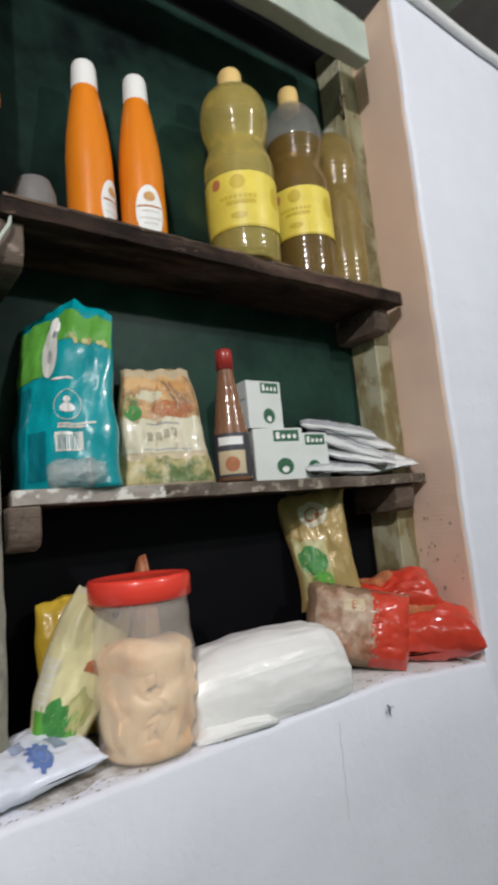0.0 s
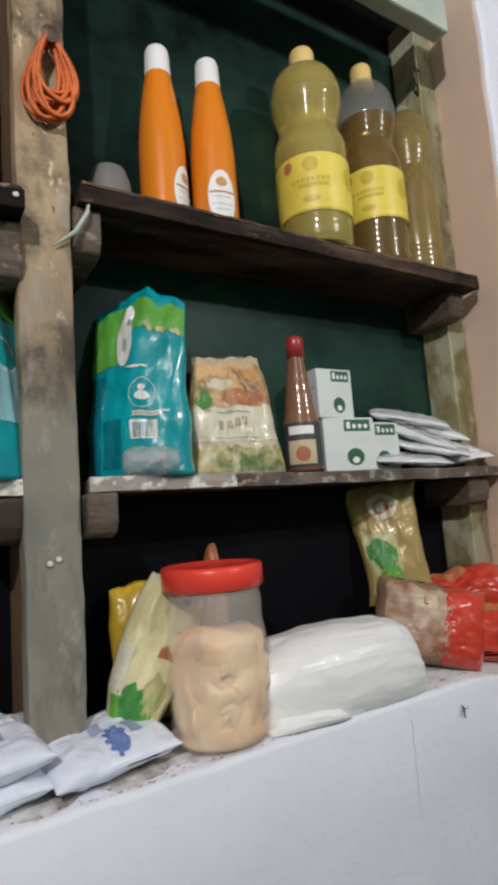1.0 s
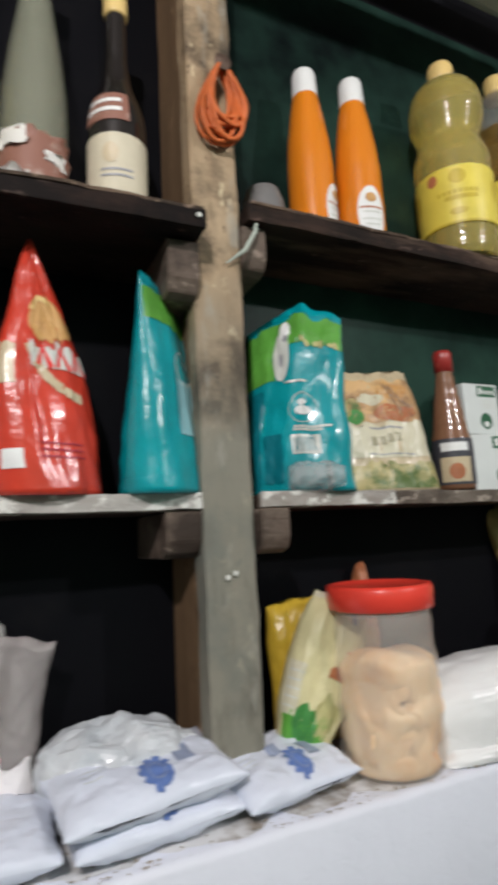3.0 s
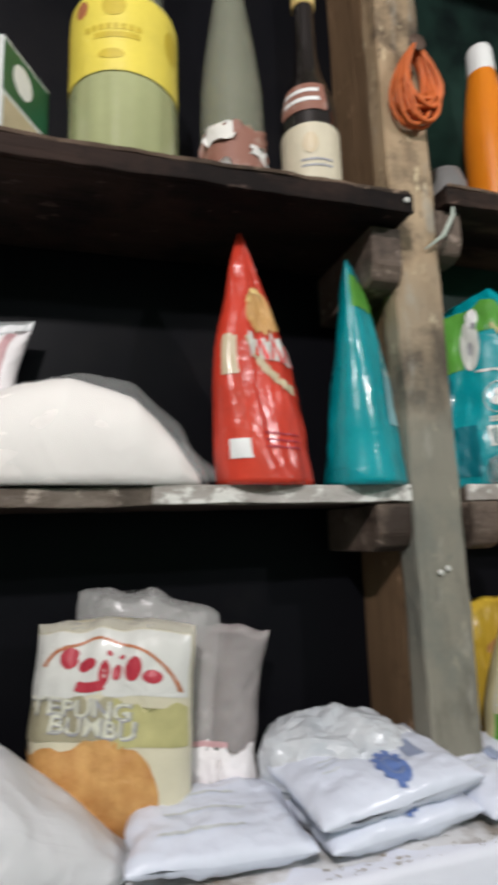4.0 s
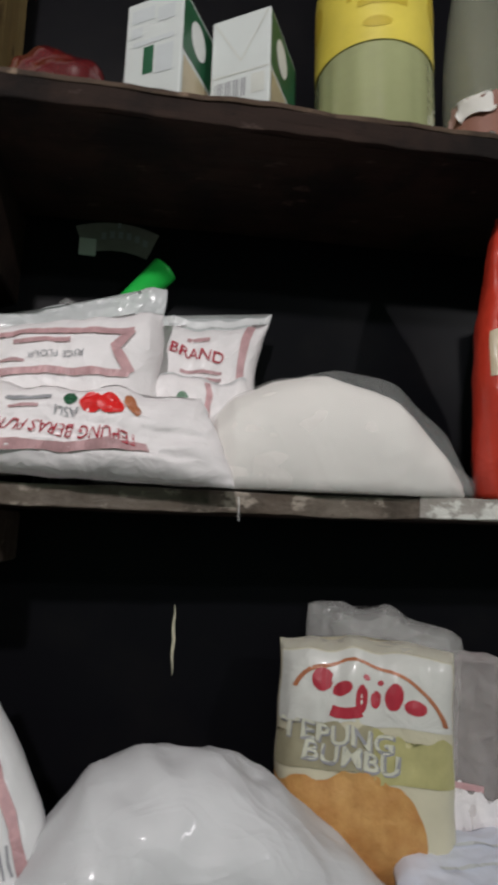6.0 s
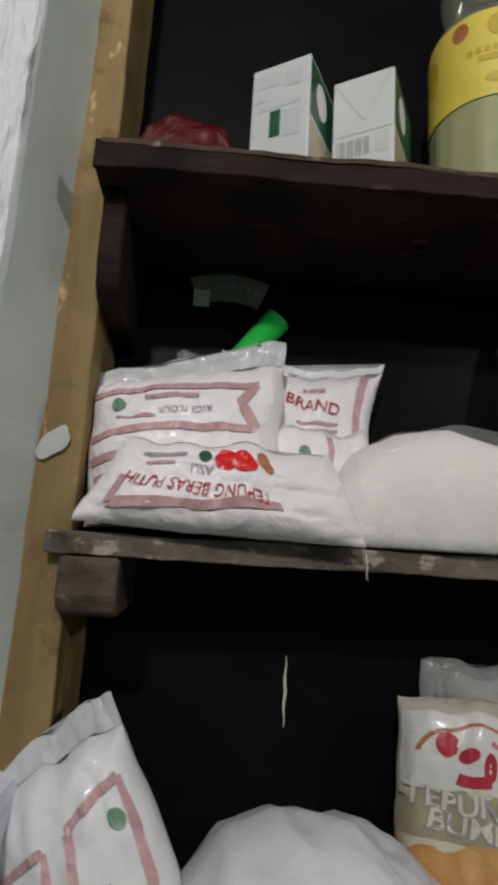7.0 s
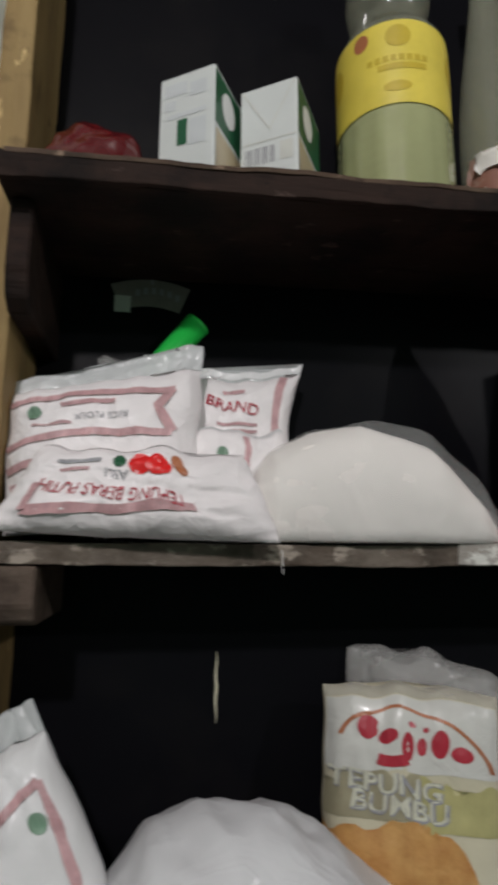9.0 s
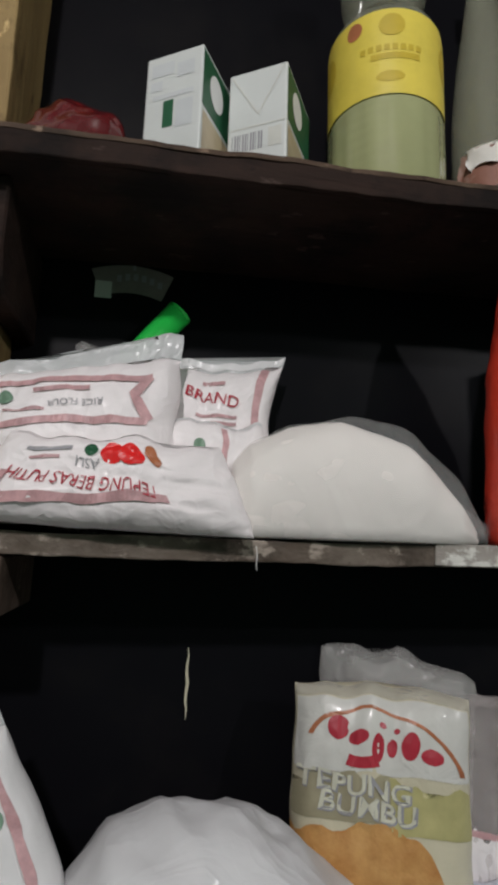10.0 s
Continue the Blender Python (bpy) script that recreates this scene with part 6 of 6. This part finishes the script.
for u, v1 in ((-0.86, 0.52), (-0.2, 0.56), (0.12, 0.6), (0.8, 0.7)):
    part("ribbon_print", p.stroke([(u, 0.04 + (v1 - 0.04) * k / 20) for k in range(21)], 0.045, 0.0016), M_pinkred, t, "pink patterned ribbon")
part("ribbon_print", p.stroke([(-0.86 + 0.66 * k / 14, 0.52 + 0.04 * k / 14) for k in range(15)], 0.05, 0.0016), M_pinkred, t)
part("ribbon_print", p.stroke([(0.12 + 0.68 * k / 14, 0.6 + 0.1 * k / 14) for k in range(15)], 0.05, 0.0016), M_pinkred, t)
part("green_mark", p.patch(0.56, 0.74, 0.52, 0.6, 0.0014, 8, 8, True), M_greymark, t, "dull green round mark")
part("inscription", p.words("FLOUR", 0.3, 0.26, 0.042, 0.002, turn=86), M_crimson, t)
part("inscription", p.words("BRAND", -0.68, 0.3, 0.05, 0.002, turn=94), M_pinkred, t)
for k in range(3):
    part("print_bar", p.patch(-0.5 + 0.1 * k, -0.46 + 0.1 * k, 0.2, 0.46 - 0.06 * k, 0.0014, 1, 6), M_pinkred, t)
for k in range(5):
    part("print_bar", p.patch(0.42 + 0.07 * k, 0.445 + 0.07 * k, 0.16, 0.38 - 0.03 * k, 0.0014, 1, 6), M_grey_ink, t)

for m, ww, hh, tt, seed, lab in (
        (pose(0.1, -0.072, 1.172, -83, -3, 6), 0.18, 0.12, 0.036, 24.1, "white and blue printed packet on the ledge edge"),
        (pose(0.258, -0.066, 1.148, -80, -2, 8), 0.15, 0.11, 0.032, 25.2, "white and blue printed packet beside the jar"),
        (pose(0.105, -0.07, 1.147, -89, -1, 5), 0.17, 0.11, 0.032, 26.3, "white and blue printed packet under another"),
        (pose(-0.07, -0.066, 1.15, -86, 2, -3), 0.16, 0.12, 0.034, 27.4, "pale printed packet lying on the ledge")):
    p = Pouch(ww, hh, tt, "pillow", seed, 0.0045, 1.0, 0.3)
    t = pouch_thing("printed_packet", lab, "packet", p, m, M_bluewhite, "white and blue packets")
    if lab.startswith("pale"):
        for k in range(3):
            part("print_bar", p.patch(-0.7 + 0.1 * k, 0.3 + 0.1 * (k % 2), 0.2 + 0.22 * k, 0.23 + 0.22 * k, 0.0014, 20, 1), M_faint, t)
        seals(t, p, M_bluewhite)
        continue
    star = p.patch(-0.08, 0.24, 0.08, 0.42, 0.0016, 14, 14, True)
    for k in range(7):
        a = 0.6 + 0.62 * k
        part("round_spike", p.stroke([(0.08 + 0.14 * math.cos(a), 0.25 + 0.14 * math.sin(a)), (0.08 + 0.2 * math.cos(a), 0.25 + 0.21 * math.sin(a))], 0.04, 0.0022), M_blue, t)
    part("round_print", star, M_blue, t, "blue round print with an uneven rim", True)
    part("round_centre", p.arc(0.08, 0.25, 0.08, 0.1, 0, 360, 0.14, 0.0028), M_slate, t)
    part("square_print", p.patch(0.34, 0.56, 0.3, 0.54, 0.0014, 8, 6), M_slate, t, "slate blue square print", True)
    part("square_print", p.patch(-0.18, 0.02, 0.46, 0.64, 0.0014, 8, 6), M_slate, t, "", True)
    for k in range(3):
        part("print_bar", p.patch(-0.7, -0.5 + 0.05 * k, 0.4 + 0.07 * k, 0.415 + 0.07 * k, 0.0014, 6, 1), M_faint, t)
    seals(t, p, M_bluewhite)
c = thing("crumpled_wrapper", "crumpled pale plastic wrapper bundle on the ledge", "wrapper", pose(0.088, 0.035, Z, 0, 0, -10))
crumple = sack(0.175, 0.12, 0.095, 9.2, 0.12, 2.5, sharp=1.2, sub=5)
for v in crumple.verts:
    q = v.co * 34
    v.co += noise.noise_vector(q * 0.7) * 0.008 + noise.noise_vector(q * 1.8) * 0.0015
    v.co.z = max(0.0, v.co.z)
part("film", crumple, M_crumple, c)
part("loose_film", wisp([(-0.06 + 0.02 * k, -0.058 + 0.004 * math.sin(k * 2), 0.03) for k in range(7)], 0.03, 2), M_clear, c, "", True)

# crumbs and grit along the front of the ledge
random.seed(11)
cr = bmesh.new()
for k in range(420):
    x = random.uniform(0.0, 1.03)
    y = WF + 0.004 + random.random() ** 2 * 0.08
    s = random.uniform(0.0006, 0.0028)
    vs = [cr.verts.new((x + random.uniform(-s, s) * 1.6, y + random.uniform(-s, s), LEDGE + 0.001 + random.uniform(0, s) + dip(x))) for _ in range(4)]
    for a, b, d in ((0, 1, 2), (0, 2, 3), (0, 3, 1), (1, 3, 2)):
        cr.faces.new((vs[a], vs[b], vs[d]))
tagged(new("crumbs", finish(cr, "crumbs", M_crumb)), "brown crumbs and grit along the ledge", "crumbs", kind="stuff")

blot = bmesh.new()
ring = []
for k in range(48):
    a = 2 * math.pi * k / 48
    q = 1 + 0.22 * noise.noise(Vector((1.3 * math.cos(a), 1.3 * math.sin(a), 4)))
    ring.append(blot.verts.new((-0.551 + 0.0125 * q * math.cos(a) + 0.003 * math.sin(a), 0.0105, 1.536 + 0.014 * q * math.sin(a) + 0.004 * math.cos(a))))
blot.faces.new(ring)
structure("trim_chip", blot, M_blot, "white paint blot on the jamb", "paint")

# dirt specks on the peach reveal
random.seed(21)
sp = bmesh.new()
for k in range(46):
    y, z = random.uniform(-0.065, 0.04), 1.14 + random.random() ** 2 * 0.3
    x = XR + 0.022 * (y + 0.073) / 0.143 - 0.0035
    q = random.uniform(0.0006, 0.0032)
    sp.faces.new([sp.verts.new((x - random.uniform(0, 0.001), y + q * math.cos(a) * random.uniform(0.4, 1.2), z + q * math.sin(a) * random.uniform(0.5, 1.8))) for a in (0, 1.2, 2.5, 3.8, 5.1)])
tagged(new("dirt_specks", finish(sp, "dirt_specks", M_crumb)), "dark dirt specks on the peach plaster", "dirt", kind="stuff")
